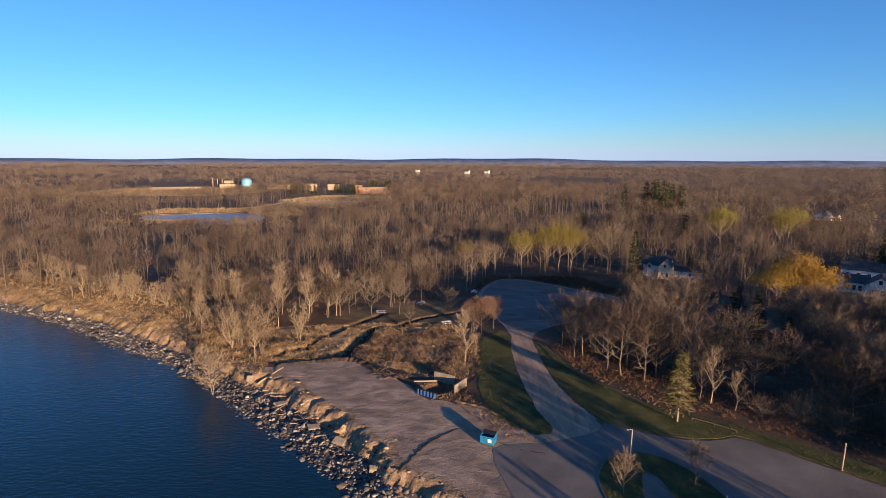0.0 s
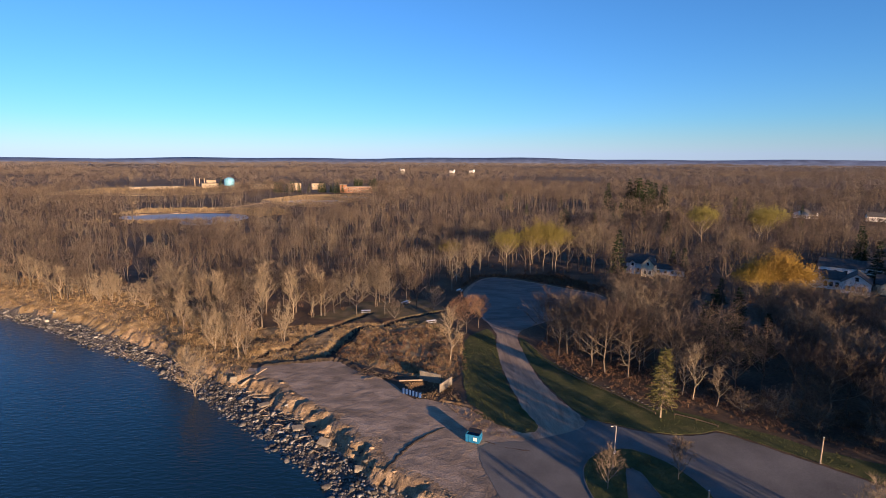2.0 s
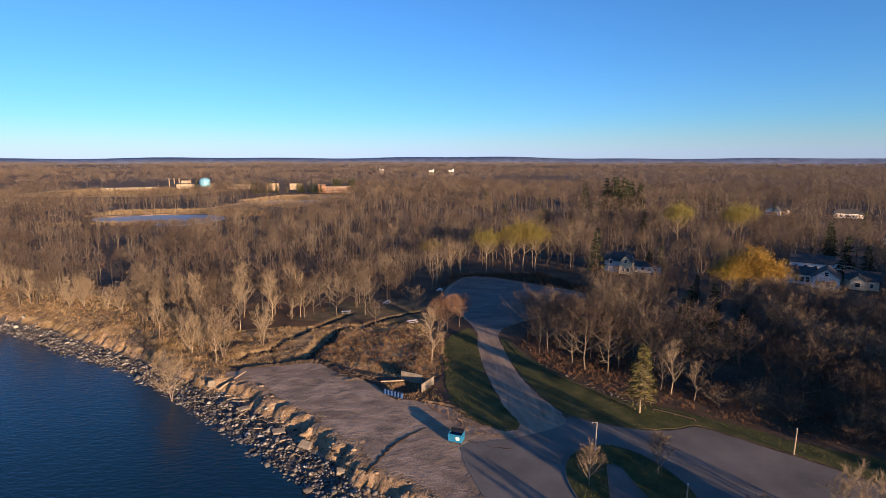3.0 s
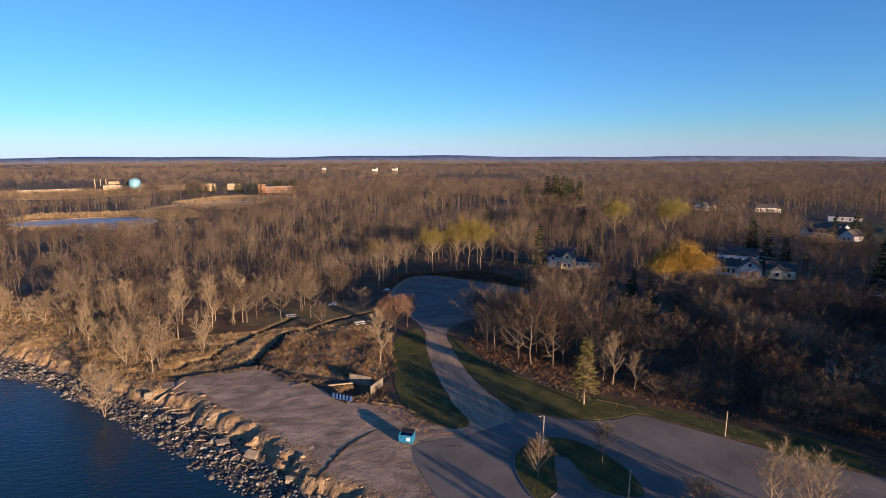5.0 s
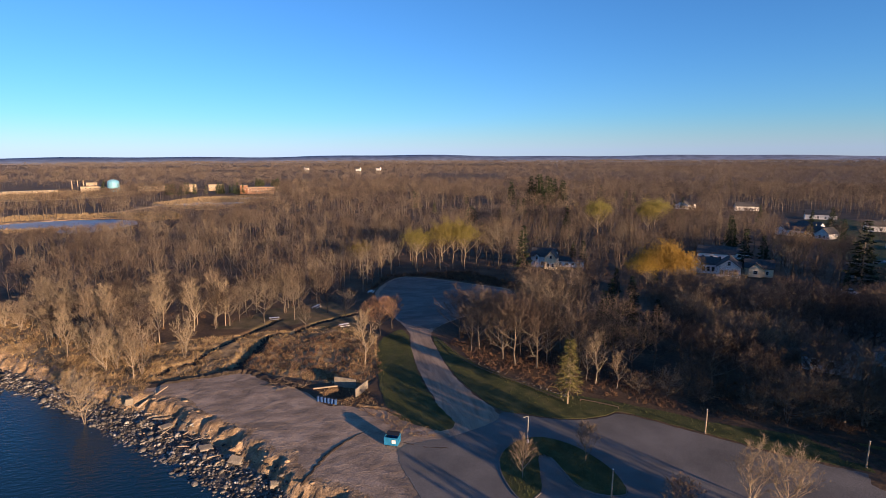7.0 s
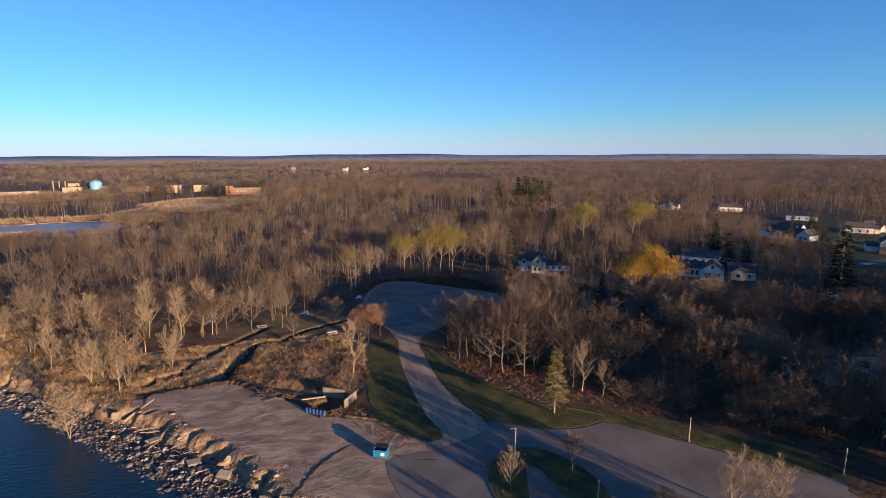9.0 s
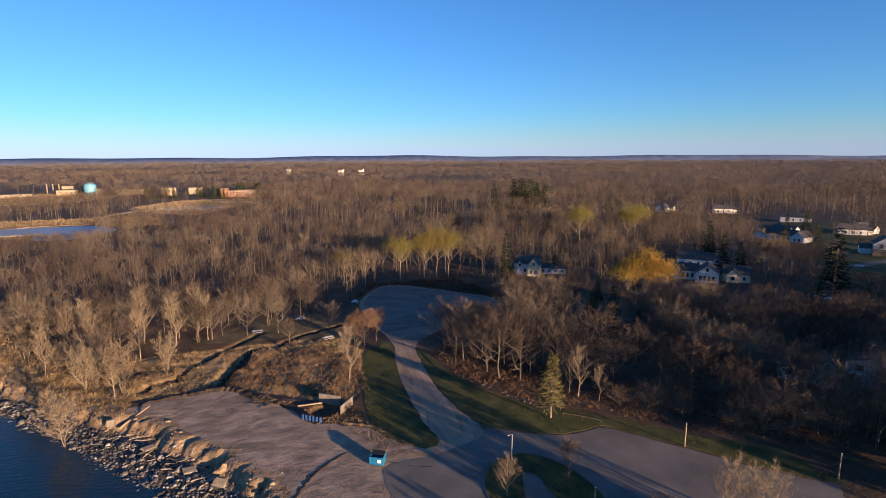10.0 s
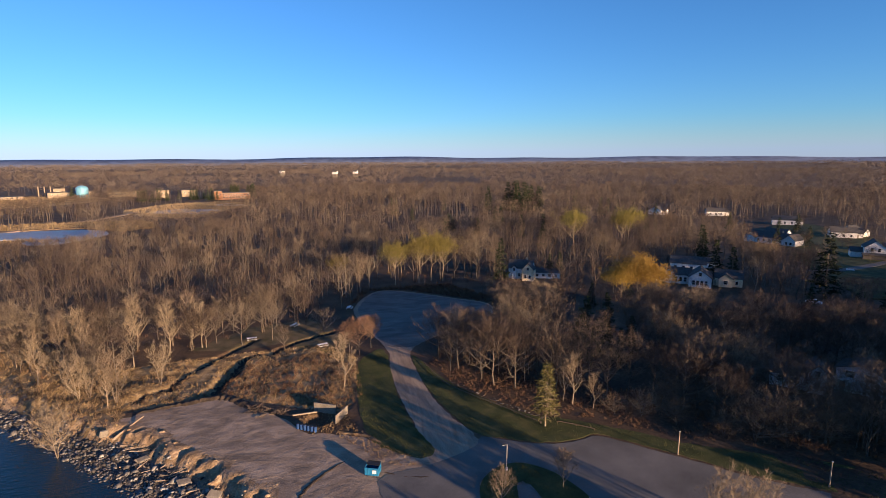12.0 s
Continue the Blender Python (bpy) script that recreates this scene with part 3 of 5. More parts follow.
def place_tree(kind, x, y, h, rng, turn=None, label="", z=None):
    s = h / kind["h"]
    if z is None:
        z = float(ground_height(np.array([x]), np.array([y]))[0])
    m = Matrix.Translation((x, y, z)) @ Matrix.Rotation(rng.uniform(0, 6.28) if turn is None else turn, 4, "Z") @ Matrix.Diagonal((s * rng.uniform(0.9, 1.1), s * rng.uniform(0.9, 1.1), s, 1))
    if kind["used"]:
        ob = copy_thing(kind["used"], Matrix.Translation((0, 0, 0)))
    else:
        ob = thing(kind["name"], Matrix(), kind["label"], kind["category"], kind["group"])
        for nm in ("trunk", "crown"):
            share(nm, kind[nm], ob, Matrix())
        kind["used"] = ob
    ob.matrix_basis = m
    return tagged(ob, label)


TR = random.Random(11)
HARD = []
for i in range(7):
    sg, tw = grow(TR, 13, TR.uniform(0.48, 0.6), 12, 3, 8, fork=TR.uniform(0.16, 0.3), up=TR.uniform(0.42, 0.62))
    tw += dome(TR, 13, TR.uniform(4.4, 5.6), 0.3, 650, 1.2)
    HARD.append(tree_kind("bare_tree", "bare brown hardwood tree with fine spreading twigs", "tree", sg, tw, M_BARK, M_TWIG, 0.017, "hardwood trees"))
sg, tw = grow(TR, 10, 0.36, 12, 3, 7, fork=0.2, up=0.8)
K_BIRCH = tree_kind("pale_tree", "pale-barked bare tree with upright branches", "tree", sg, tw, M_PALE, M_PALETWIG, 0.02, "pale trees")
sg, tw = grow(TR, 10, 0.5, 6, 3, 6, fork=0.12, up=0.75, stems=4)
K_CLUMP = tree_kind("multi_stem_tree", "pale bare multi-stemmed tree with fanning branches", "tree", sg, tw, M_PALE, M_PALETWIG, 0.022, "pale trees")
sg, tw = grow(TR, 8, 0.5, 14, 4, 10, fork=0.25, up=0.5)
tw += dome(TR, 8, 3.3, 0.3, 500, 0.8)
K_RUSSET = tree_kind("russet_tree", "small round-crowned tree with russet twigs", "tree", sg, tw, M_BARK, M_REDTWIG, 0.022, "russet trees")
sg, tw = grow(TR, 9, 0.75, 7, 3, 7, fork=0.08, up=0.4, stems=5)
K_THICKET = tree_kind("thicket", "spreading many-stemmed bare thicket behind the verge", "shrub", sg, tw + dome(TR, 9, 4.8, 0.1, 500, 0.9), M_BARK, M_THICK, 0.02, "thickets")
sg, tw = grow(TR, 9, 0.55, 9, 3, 6, fork=0.1, up=0.55, lean=(-0.1, -0.05), stems=3)
K_LEAN = tree_kind("leaning_tree", "pale bare tree leaning over the stones", "tree", sg, tw, M_PALE, M_PALETWIG, 0.02, "pale trees")
sg, tw = grow(TR, 16, 0.58, 13, 3, 5, fork=0.38, up=0.6)
K_WILLOW = tree_kind("willow_tree", "tall willow with yellow-green spring buds", "tree", sg, leaves(TR, tw, 3, 0.24, 0.5) + dome(TR, 16, 6.6, 0.4, 3600, 0.5), M_PALE, M_WILLOW, 0.07, "willows")
sg, tw = grow(TR, 10, 0.62, 14, 4, 5, fork=0.15, up=0.5)
K_GOLD = tree_kind("golden_willow", "broad golden-yellow weeping willow", "tree", sg, leaves(TR, tw, 3, 0.24, 0.8) + dome(TR, 10, 6.6, 0.12, 4200, 0.5), M_BARK, M_GOLD, 0.07, "willows")
sg, nd = conifer(TR, 11, 2.3, 46, 9, 0.2)
K_LARCH = tree_kind("pine_tree", "slim yellow-green pine standing on the grass verge", "tree", sg, nd, M_PALE, M_LIGHTNEEDLE, 0.06, "conifers")
sg, tw = grow(TR, 16, 0.55, 15, 3, 6, fork=0.14, up=0.55)
K_BROAD = tree_kind("broad_tree", "large bare tree with a dense rounded crown", "tree", sg, tw + dome(TR, 16, 8.2, 0.16, 2600, 1.0), M_BARK, M_THICK, 0.03, "broad trees")
SPRUCE = []
for i in range(2):
    sg, nd = conifer(TR, 16, 3.6, 25, 7, 0.06)
    SPRUCE.append(tree_kind("spruce_tree", "dark green spruce among bare trees", "tree", sg, nd, M_BARK, M_NEEDLE, 0.19, "conifers"))
sg, tw = grow(TR, 5.4, 0.5, 16, 3, 7, fork=0.16, up=0.7)
K_SAPLING = tree_kind("young_tree", "young bare tree on the grass island", "tree", sg, tw + dome(TR, 5.4, 1.9, 0.28, 420, 0.5), M_PALE, M_PALETWIG, 0.014, "young trees")

# single trees of the park
for k, x, y, h in [(K_BIRCH, 4.5, 101.4, 10.9), (K_RUSSET, 9.1, 118.3, 8.8), (K_RUSSET, 12.2, 122.5, 7.8), (K_RUSSET, 7.0, 120.5, 7.5), (K_CLUMP, -44, 107.2, 9.4), (K_CLUMP, -36.8, 104.6, 10.6), (K_CLUMP, -31, 111.6, 9.0),
                   (K_LEAN, -41.4, 91.2, 9.0), (K_SAPLING, 22, 58.8, 5.6), (K_SAPLING, 31.5, 60.6, 5.8), (K_LARCH, 36.3, 76.9, 11.3), (K_CLUMP, 45.6, 47.8, 8.8), (K_CLUMP, 49.0, 45.6, 8.2), (K_RUSSET, 36, 47.0, 5.6), (K_THICKET, 66.5, 64.2, 8.8), (K_THICKET, 70, 64.5, 8.2), (K_THICKET, 73.5, 62, 7), (K_THICKET, 77, 60.5, 6.6), (K_THICKET, 81, 58.5, 5.4), (K_THICKET, 62.5, 66.5, 5), (K_THICKET, 50, 78, 4.2), (K_THICKET, 54, 76, 5), (K_THICKET, 58, 72, 4.4), (K_THICKET, 60, 76, 6.5),
                   (HARD[0], -29.1, 131.2, 10.8), (HARD[1], -26.2, 132.6, 10.6), (HARD[2], -18, 133, 11), (HARD[3], -11, 134, 10), (HARD[4], -8, 126.5, 6.5), (HARD[5], -3, 139, 10.5), (HARD[6], 1.5, 133, 7.5), (HARD[1], -14, 141, 12), (HARD[2], -5, 146, 11),
                   (K_WILLOW, 27.7, 184.3, 15.5), (K_WILLOW, 36.5, 185.4, 17), (K_WILLOW, 41.5, 187.5, 18.3), (K_WILLOW, 45.5, 186, 17), (K_GOLD, 96, 149.5, 10.5), (K_GOLD, 100.5, 147.5, 14), (K_GOLD, 105, 145.5, 10.8), (SPRUCE[0], 159, 133, 21), (SPRUCE[1], 65.2, 178.7, 16.5),
                   (K_WILLOW, 119, 227, 21), (K_WILLOW, 148, 233, 18), (K_WILLOW, 154, 236, 20), (K_BROAD, 155, 154, 17), (K_BROAD, 121, 204, 13), (K_BROAD, 196, 262, 15), (SPRUCE[0], 143, 163, 15), (SPRUCE[1], 146, 158, 13), (HARD[0], 58.5, 186, 19), (K_BIRCH, 14.5, 176.5, 12), (K_WILLOW, 8, 184, 12),
                   (HARD[5], 32, 98.2, 12.2), (HARD[2], 38.1, 96, 13.4), (HARD[0], 43.6, 90, 14.8), (HARD[4], 27, 104, 10.5), (HARD[6], 30, 110, 9.5), (HARD[1], 36, 105, 12.5),
                   (K_BIRCH, 44.5, 83.2, 9.5), (K_BIRCH, 47.2, 80.6, 6.8), (K_BIRCH, 43.6, 85, 7.5), (SPRUCE[1], 147, 112, 9), (SPRUCE[0], 152, 108, 8), (SPRUCE[1], 157, 112, 9.5), (SPRUCE[0], 140, 121, 8), (SPRUCE[0], 162, 106, 9),
                   # the spruces near (64, 107) are added to darken a shaded hollow
                   (SPRUCE[1], 160, 190, 15), (SPRUCE[0], 164, 196, 16), (SPRUCE[0], 86, 182, 9), (SPRUCE[1], 89, 180, 10), (SPRUCE[1], 80, 140, 8), (SPRUCE[0], 57, 101, 7), (SPRUCE[1], 61, 104, 9), (SPRUCE[0], 64, 99, 8), (SPRUCE[1], 60, 110, 10), (SPRUCE[0], 66, 108, 10), (SPRUCE[1], 70, 104, 9), (SPRUCE[0], 65, 116, 11), (SPRUCE[1], 72, 118, 11), (SPRUCE[1], 85, 60, 6), (SPRUCE[0], 90, 64, 7), (SPRUCE[0], 99, 150, 7)]:
    place_tree(k, x, y, h, TR)
for x, y, h in [(205, 178, 9), (222, 198, 11), (252, 204, 10), (264, 224, 9), (278, 254, 12), (214, 206, 12), (190, 158, 8), (228, 172, 7), (250, 240, 12), (290, 262, 11), (244, 195, 7), (270, 206, 10)]:
    place_tree(HARD[TR.randrange(7)] if h != 12 else SPRUCE[0], x, y, h, TR)
for dx, dy, h in [(0, 0, 21), (4, 3, 21), (-4, 4, 20), (8, -2, 20), (13, 3, 18), (18, 6, 17), (23, 2, 16), (-20, 8, 17), (1, -5, 19), (27, 6, 15)]:
    place_tree(SPRUCE[0], 166 + dx, 424 + dy, h + 5, TR)

for i in range(30):
    x, y = TR.uniform(60, 280), TR.uniform(195, 470)
    place_tree(SPRUCE[i % 2], x, y, TR.uniform(9, 15), TR)
# pale young growth between the shore bank and the woods
i = 0
while i < 46:
    x, y = TR.uniform(-135, -33), TR.uniform(100, 172)
    if 4 < float(line_distance(EDGE, np.array([x]), np.array([y]))[0]) < 17 and not inside(PICNIC, x, y):
        place_tree([K_CLUMP, K_BIRCH, HARD[i % 7]][i % 3], x, y, TR.uniform(5, 9.5), TR)
        i += 1
# unseen evergreens added east of the drive, past the pavement, shading the evening park
for x, y, h in [(45.7, 21, 8.5), (48.1, 22, 9.2), (50.4, 21, 9.9), (52.8, 22, 10.4), (55.1, 21, 11.2), (57.5, 22, 11.8), (58.8, 21, 12), (50.6, 15, 9.8), (55.4, 15, 11.2),
                (41.4, 28, 7.5), (44.9, 28, 8.4), (48.4, 28, 9.2), (52, 28, 10.3), (55, 28, 10.4), (35.2, 21, 6.4), (36.6, 21.6, 6.9), (38, 21, 6.5)]:
    place_tree(SPRUCE[TR.randrange(2)], x, y, h, TR)
# tall spruces added outside the view to keep sun off the right-hand woods
for i in range(30):
    lane = 86 + 3.6 * i
    if not 91 < lane < 97:
        y = TR.uniform(-8, 14)
        place_tree(SPRUCE[i % 2], (lane - 0.53 * y) / 0.85, y, TR.uniform(22, 26), TR)
# another unseen spruce belt, added just right of the view as a sun block
for i in range(27):
    for r in range(2):
        far, a = 98 + 6.5 * i + TR.uniform(-2, 2), radians(60.5 + 4 * r + TR.uniform(-0.8, 0.8))
        x, y, h = far * math.sin(a), far * math.cos(a), TR.uniform(18, 23)
        if not 153 < 0.85 * x + 0.53 * y < 168:
            place_tree(SPRUCE[TR.randrange(2)], x, y, h, TR)

# ---- where the woods stand ----
OPEN = [(-52, 103), (-52, 114), (-40, 121), (-32, 129), (-22, 134), (-6, 148), (9, 158), (17, 179), (45, 179), (57, 152), (50, 135), (38, 128), (28, 119), (25, 109), (27, 103), (34, 93), (40, 86),
        (45, 84), (54, 82), (62, 73), (73, 60), (92, 46), (100, 20), (60, 20), (0, 20), (-60, 60)]
POND = [(-205, 372), (-180, 384), (-150, 388), (-128, 378), (-121, 350), (-134, 322), (-150, 328), (-160, 348), (-185, 346), (-204, 358)]
WET = [(-160, 520), (-140, 590), (-88, 610), (-58, 560), (-72, 505), (-94, 450), (-125, 470)]
FIELD = [(-420, 720), (-300, 760), (-225, 690), (-270, 590), (-420, 600)]
STREET = [(185, 150), (215, 150), (270, 190), (330, 300), (280, 330), (215, 210)]
# places in view over the woods, with their half-width, which lower growth leaves open
SIGHT = [(75, 181, 8, 2), (133, 160, 17, 0.6), (236, 224, 16, 1), (238, 180, 14, 2), (305, 288, 10, 3), (268, 372, 8, 3), (302, 350, 9, 3), (150, 182, 8, 2), (-261, 714, 8, 7), (-88, 650, 18, 5), (-150, 700, 16, 6), (-285, 742, 20, 4),
         (-352, 705, 30, 3.5), (102, 145, 14, 5.5), (28, 184, 3, 3), (41, 186, 6, 3), (159, 133, 4, 3), (-160, 356, 30, 1.2), (-105, 490, 30, 1.5), (-178, 420, 12, 1), (-152, 480, 12, 1), (-146, 512, 12, 1), (200, 150, 14, 1), (147, 126, 4, 1.5), (44, 150, 9, 0.3), (30, 166, 10, 0.3), (170, 424, 16, 12), (119, 227, 5, 6), (150, 235, 6, 6)]
HOMES = [(64, 107, 8), (74, 128, 7), (75, 182, 9), (136, 166, 15), (150, 180, 11), (234, 225, 14), (238, 180, 10), (305, 288, 11), (268, 372, 11), (302, 350, 12), (90, 77, 5), (98, 73, 5), (-262, 715, 20), (-88, 650, 28), (-160, 700, 30), (-330, 690, 55), (-110, 640, 25)]


def wooded(X, Y):
    keep = line_distance(EDGE, X, Y) > 3
    for poly in (OPEN, POND, WET, FIELD, STREET):
        keep &= ~inside(poly, X, Y)
    for hx, hy, r in HOMES:
        away = math.hypot(hx, hy)
        ux, uy = hx / away, hy / away
        along = np.clip((X - hx) * -ux + (Y - hy) * -uy, 0, r * 1.5)
        keep &= np.hypot(X - hx + ux * along, Y - hy + uy * along) > r
    return keep


def open_height(X, Y):
    """How high a tree may grow at a place without hiding what is seen over it."""
    cap = np.full(np.shape(X), 99.0)
    for hx, hy, r, clear in SIGHT:
        away = math.hypot(hx, hy)
        ux, uy = hx / away, hy / away
        k = (X * ux + Y * uy) / away
        off = np.abs(X * uy - Y * ux)
        line = 44 * (1 - k) + clear * k
        cap = np.where((k < 1) & (k > 0.2) & (off < r * k), np.minimum(cap, line), cap)
    for hx, hy, r in ((75, 180, 11), (86, 182, 6), (100, 148, 10), (40, 186, 8)):
        along, off = (X - hx) * 0.53 - (Y - hy) * 0.85, np.abs((X - hx) * 0.85 + (Y - hy) * 0.53)
        cap = np.where((along > 0) & (along < 90) & (off < r), np.minimum(cap, 2.5 + 0.12 * along), cap)
    return cap


def scatter(rng, r0, r1, step, a0=-46, a1=64):
    """Jittered places in a fan round the origin, between two radii; angles clockwise from north."""
    g = np.arange(-r1, r1, step)
    X, Y = np.meshgrid(g, g)
    X, Y = X.ravel() + rng.uniform(-0.48, 0.48, X.size) * step, Y.ravel() + rng.uniform(-0.48, 0.48, X.size) * step
    R, A = np.hypot(X, Y), np.degrees(np.arctan2(X, Y))
    k = (R > r0) & (R < r1) & (A > a0) & (A < a1)
    X, Y = X[k], Y[k]
    k = wooded(X, Y)
    return X[k], Y[k]


def light_tree(rng, h, limbs, twigs, width, sides, spread=0.44):
    """A lighter tree for the woods: arrays of points, triangles and material index."""
    sg, tw = grow(rng, h, spread * rng.uniform(0.85, 1.2), limbs, 1 if limbs > 4 else 0, twigs, fork=rng.uniform(0.18, 0.4), up=rng.uniform(0.55, 0.85), twig_len=0.13)
    thick = [(p, q, r * 1.1, s * 1.1) for p, q, r, s in sg if r > h * 0.0052]
    thin = [(p, q) for p, q, r, s in sg if r <= h * 0.0052]
    tv, tf = tubes(thick, sides)
    lv, lf = slivers(rng, thin, h * 0.0042)
    tv, tf = np.concatenate([tv, lv]), np.concatenate([tf, lf + len(tv)])
    cv, cf = slivers(rng, tw + dome(rng, h, h * rng.uniform(0.28, 0.36), 0.36, 240, 1.15), width)
    return np.concatenate([tv, cv]), np.concatenate([tf, cf + len(tv)]), np.concatenate([np.zeros(len(tf), int), np.ones(len(cf), int)])


def woods(name, kinds, X, Y, H, materials, label, rng, patch=22):
    Z = ground_height(X, Y)
    H = np.minimum(H, open_height(X, Y))
    ok = (H > 1.3) & (wobble(X, Y, patch * 1.1, 40) > -0.62)
    X, Y, Z, H = X[ok], Y[ok], Z[ok], H[ok]
    V, F, M, T, n = [], [], [], [], 0
    pick = rng.integers(0, len(kinds), len(X))
    ang, tone = rng.uniform(0, 6.28, len(X)), np.mod(0.5 + 0.25 * wobble(X, Y, patch, 12) + rng.uniform(-0.42, 0.42, len(X)), 1.0)
    wide = rng.uniform(0.85, 1.2, len(X))
    for k, (v, f, m) in enumerate(kinds):
        sel = np.nonzero(pick == k)[0]
        if not len(sel):
            continue
        ca, sa, s = np.cos(ang[sel])[:, None], np.sin(ang[sel])[:, None], (H[sel] / v[:, 2].max())[:, None]
        w = s * wide[sel][:, None]
        P = np.stack([(v[:, 0] * ca - v[:, 1] * sa) * w + X[sel][:, None], (v[:, 0] * sa + v[:, 1] * ca) * w + Y[sel][:, None], v[:, 2] * s + Z[sel][:, None]], -1)
        V.append(P.reshape(-1, 3))
        F.append((f[None] + (np.arange(len(sel)) * len(v))[:, None, None] + n).reshape(-1, 3))
        M.append(np.tile(m, len(sel)))
        T.append(np.repeat(tone[sel], len(v)))
        n += len(sel) * len(v)
    ob = new(name, np_mesh(name, np.concatenate(V), np.concatenate(F), materials, np.concatenate(M), np.concatenate(T)))
    return tagged(ob, label, "woodland", kind="stuff")


NR = np.random.default_rng(5)
# nearest trees of the woods, each a thing of its own
X, Y = scatter(NR, 60, 150, 5.2)
order = np.argsort(np.hypot(X, Y))[:250]
for x, y in zip(X[order], Y[order]):
    pale = x < -20 and TR.random() < 0.3
    top = min(TR.uniform(8.5, 13.5) if x < 10 else TR.uniform(9.5, 15), float(open_height(x, y)))
    if top > 3:
        place_tree(K_BIRCH if pale else HARD[TR.randrange(7)], float(x), float(y), top, TR)
far_edge = np.hypot(X, Y)[order].max()
MIDK = [light_tree(TR, 13, 7, 4, 0.022, 3, 0.42) for _ in range(9)]


def crown_tree(rng, h, r, n, length, width, trunk=0.6):
    """A distant tree: a trunk and a rounded crown of many slivers."""
    tv, tf = tubes([(Vector((0, 0, -0.5)), Vector((rng.gauss(0, 0.3), rng.gauss(0, 0.3), h * trunk)), 0.16, 0.06)], 3)
    cv, cf = slivers(rng, dome(rng, h, r, 0.25, n, length), width)
    return np.concatenate([tv, cv]), np.concatenate([tf, cf + len(tv)]), np.concatenate([np.zeros(len(tf), int), np.ones(len(cf), int)])


FARK = [crown_tree(TR, 13, TR.uniform(3.4, 5.0), 70, 1.5, 0.085, 0.75) for _ in range(9)]
DIMK = [crown_tree(TR, 13, TR.uniform(5.0, 7.5), 44, 1.9, 0.24) for _ in range(7)]
LASTK = [crown_tree(TR, 13, TR.uniform(10, 16), 26, 3.2, 0.6) for _ in range(6)]
x1, y1 = X[np.argsort(np.hypot(X, Y))[250:]], Y[np.argsort(np.hypot(X, Y))[250:]]
x2, y2 = scatter(NR, 150, 320, 6.3)
# xs, ys: hardwoods added out of view to shade the woods, one sunny lane open
xs, ys = NR.uniform(72, 260, 620), NR.uniform(-150, 62, 620)
lane = 0.85 * xs + 0.53 * ys
ks = wooded(xs, ys) & (xs > 92 - 0.3 * ys) & ~((lane > 60) & (lane < 88))
xa, ya = np.concatenate([x1, x2, xs[ks]]), np.concatenate([y1, y2, ys[ks]])
woods("woodland", MIDK, xa, ya, NR.uniform(9, 15.5, len(xa)) + 3.0 * wobble(xa, ya, 24, 4) + 1.8 * (xa > 40), [M_BARK, M_TWIG], "dense bare brown hardwood trees of the woods", NR)
xa, ya = scatter(NR, 320, 760, 7.8)
woods("distant_woodland", FARK, xa, ya, NR.uniform(10, 17, len(xa)) + 3.2 * wobble(xa, ya, 45, 5), [M_BARK, M_TWIG], "bare brown woods spreading inland", NR, 70)
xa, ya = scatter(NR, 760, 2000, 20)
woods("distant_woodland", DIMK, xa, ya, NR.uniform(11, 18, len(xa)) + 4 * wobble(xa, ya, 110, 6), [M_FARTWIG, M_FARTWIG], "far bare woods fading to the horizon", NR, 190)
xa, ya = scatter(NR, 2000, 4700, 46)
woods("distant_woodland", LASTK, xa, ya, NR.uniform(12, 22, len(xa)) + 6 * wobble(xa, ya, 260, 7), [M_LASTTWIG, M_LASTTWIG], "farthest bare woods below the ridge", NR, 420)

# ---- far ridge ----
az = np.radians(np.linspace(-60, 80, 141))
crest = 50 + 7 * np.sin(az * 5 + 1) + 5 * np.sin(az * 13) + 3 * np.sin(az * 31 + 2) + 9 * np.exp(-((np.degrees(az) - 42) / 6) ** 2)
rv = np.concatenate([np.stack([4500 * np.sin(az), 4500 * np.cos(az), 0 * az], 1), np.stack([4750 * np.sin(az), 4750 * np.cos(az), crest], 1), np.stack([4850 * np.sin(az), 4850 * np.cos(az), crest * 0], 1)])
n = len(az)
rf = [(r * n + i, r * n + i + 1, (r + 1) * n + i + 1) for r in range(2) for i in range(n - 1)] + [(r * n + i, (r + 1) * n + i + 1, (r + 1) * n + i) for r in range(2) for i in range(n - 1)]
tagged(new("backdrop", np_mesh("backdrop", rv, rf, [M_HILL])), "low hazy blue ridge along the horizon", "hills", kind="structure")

# ---- the open-ground brush and grass ----


def tufts(name, X, Y, size, per, width, material, label, category, rng, flare=0.6, lift=0.0):
    """Many small tufts of slivers in one mesh."""
    Z = ground_height(X, Y) + lift
    n = len(X)
    ang, out = rng.uniform(0, 6.28, (n, per)), rng.uniform(0.1, flare, (n, per))
    L = size[:, None] * rng.uniform(0.5, 1.15, (n, per))
    bx = X[:, None] + rng.normal(0, 0.22, (n, per)) * size[:, None]
    by = Y[:, None] + rng.normal(0, 0.22, (n, per)) * size[:, None]
    tip = np.stack([bx + np.cos(ang) * out * L, by + np.sin(ang) * out * L, Z[:, None] + L * np.sqrt(1 - np.minimum(out, 0.9) ** 2)], -1)
    turn = rng.uniform(0, 6.28, (n, per))
    ux, uy = np.cos(turn) * width, np.sin(turn) * width
    base = Z[:, None] - 0.05 + 0 * bx
    P = np.stack([np.stack([bx - ux, by - uy, base], -1), np.stack([bx + ux, by + uy, base], -1), tip], 2).reshape(-1, 3)
    F = np.arange(len(P)).reshape(-1, 3)
    ob = new(name, np_mesh(name, P, F, [material], tone=np.repeat(rng.random(n), per * 3)))
    return tagged(ob, label, category, kind="stuff")


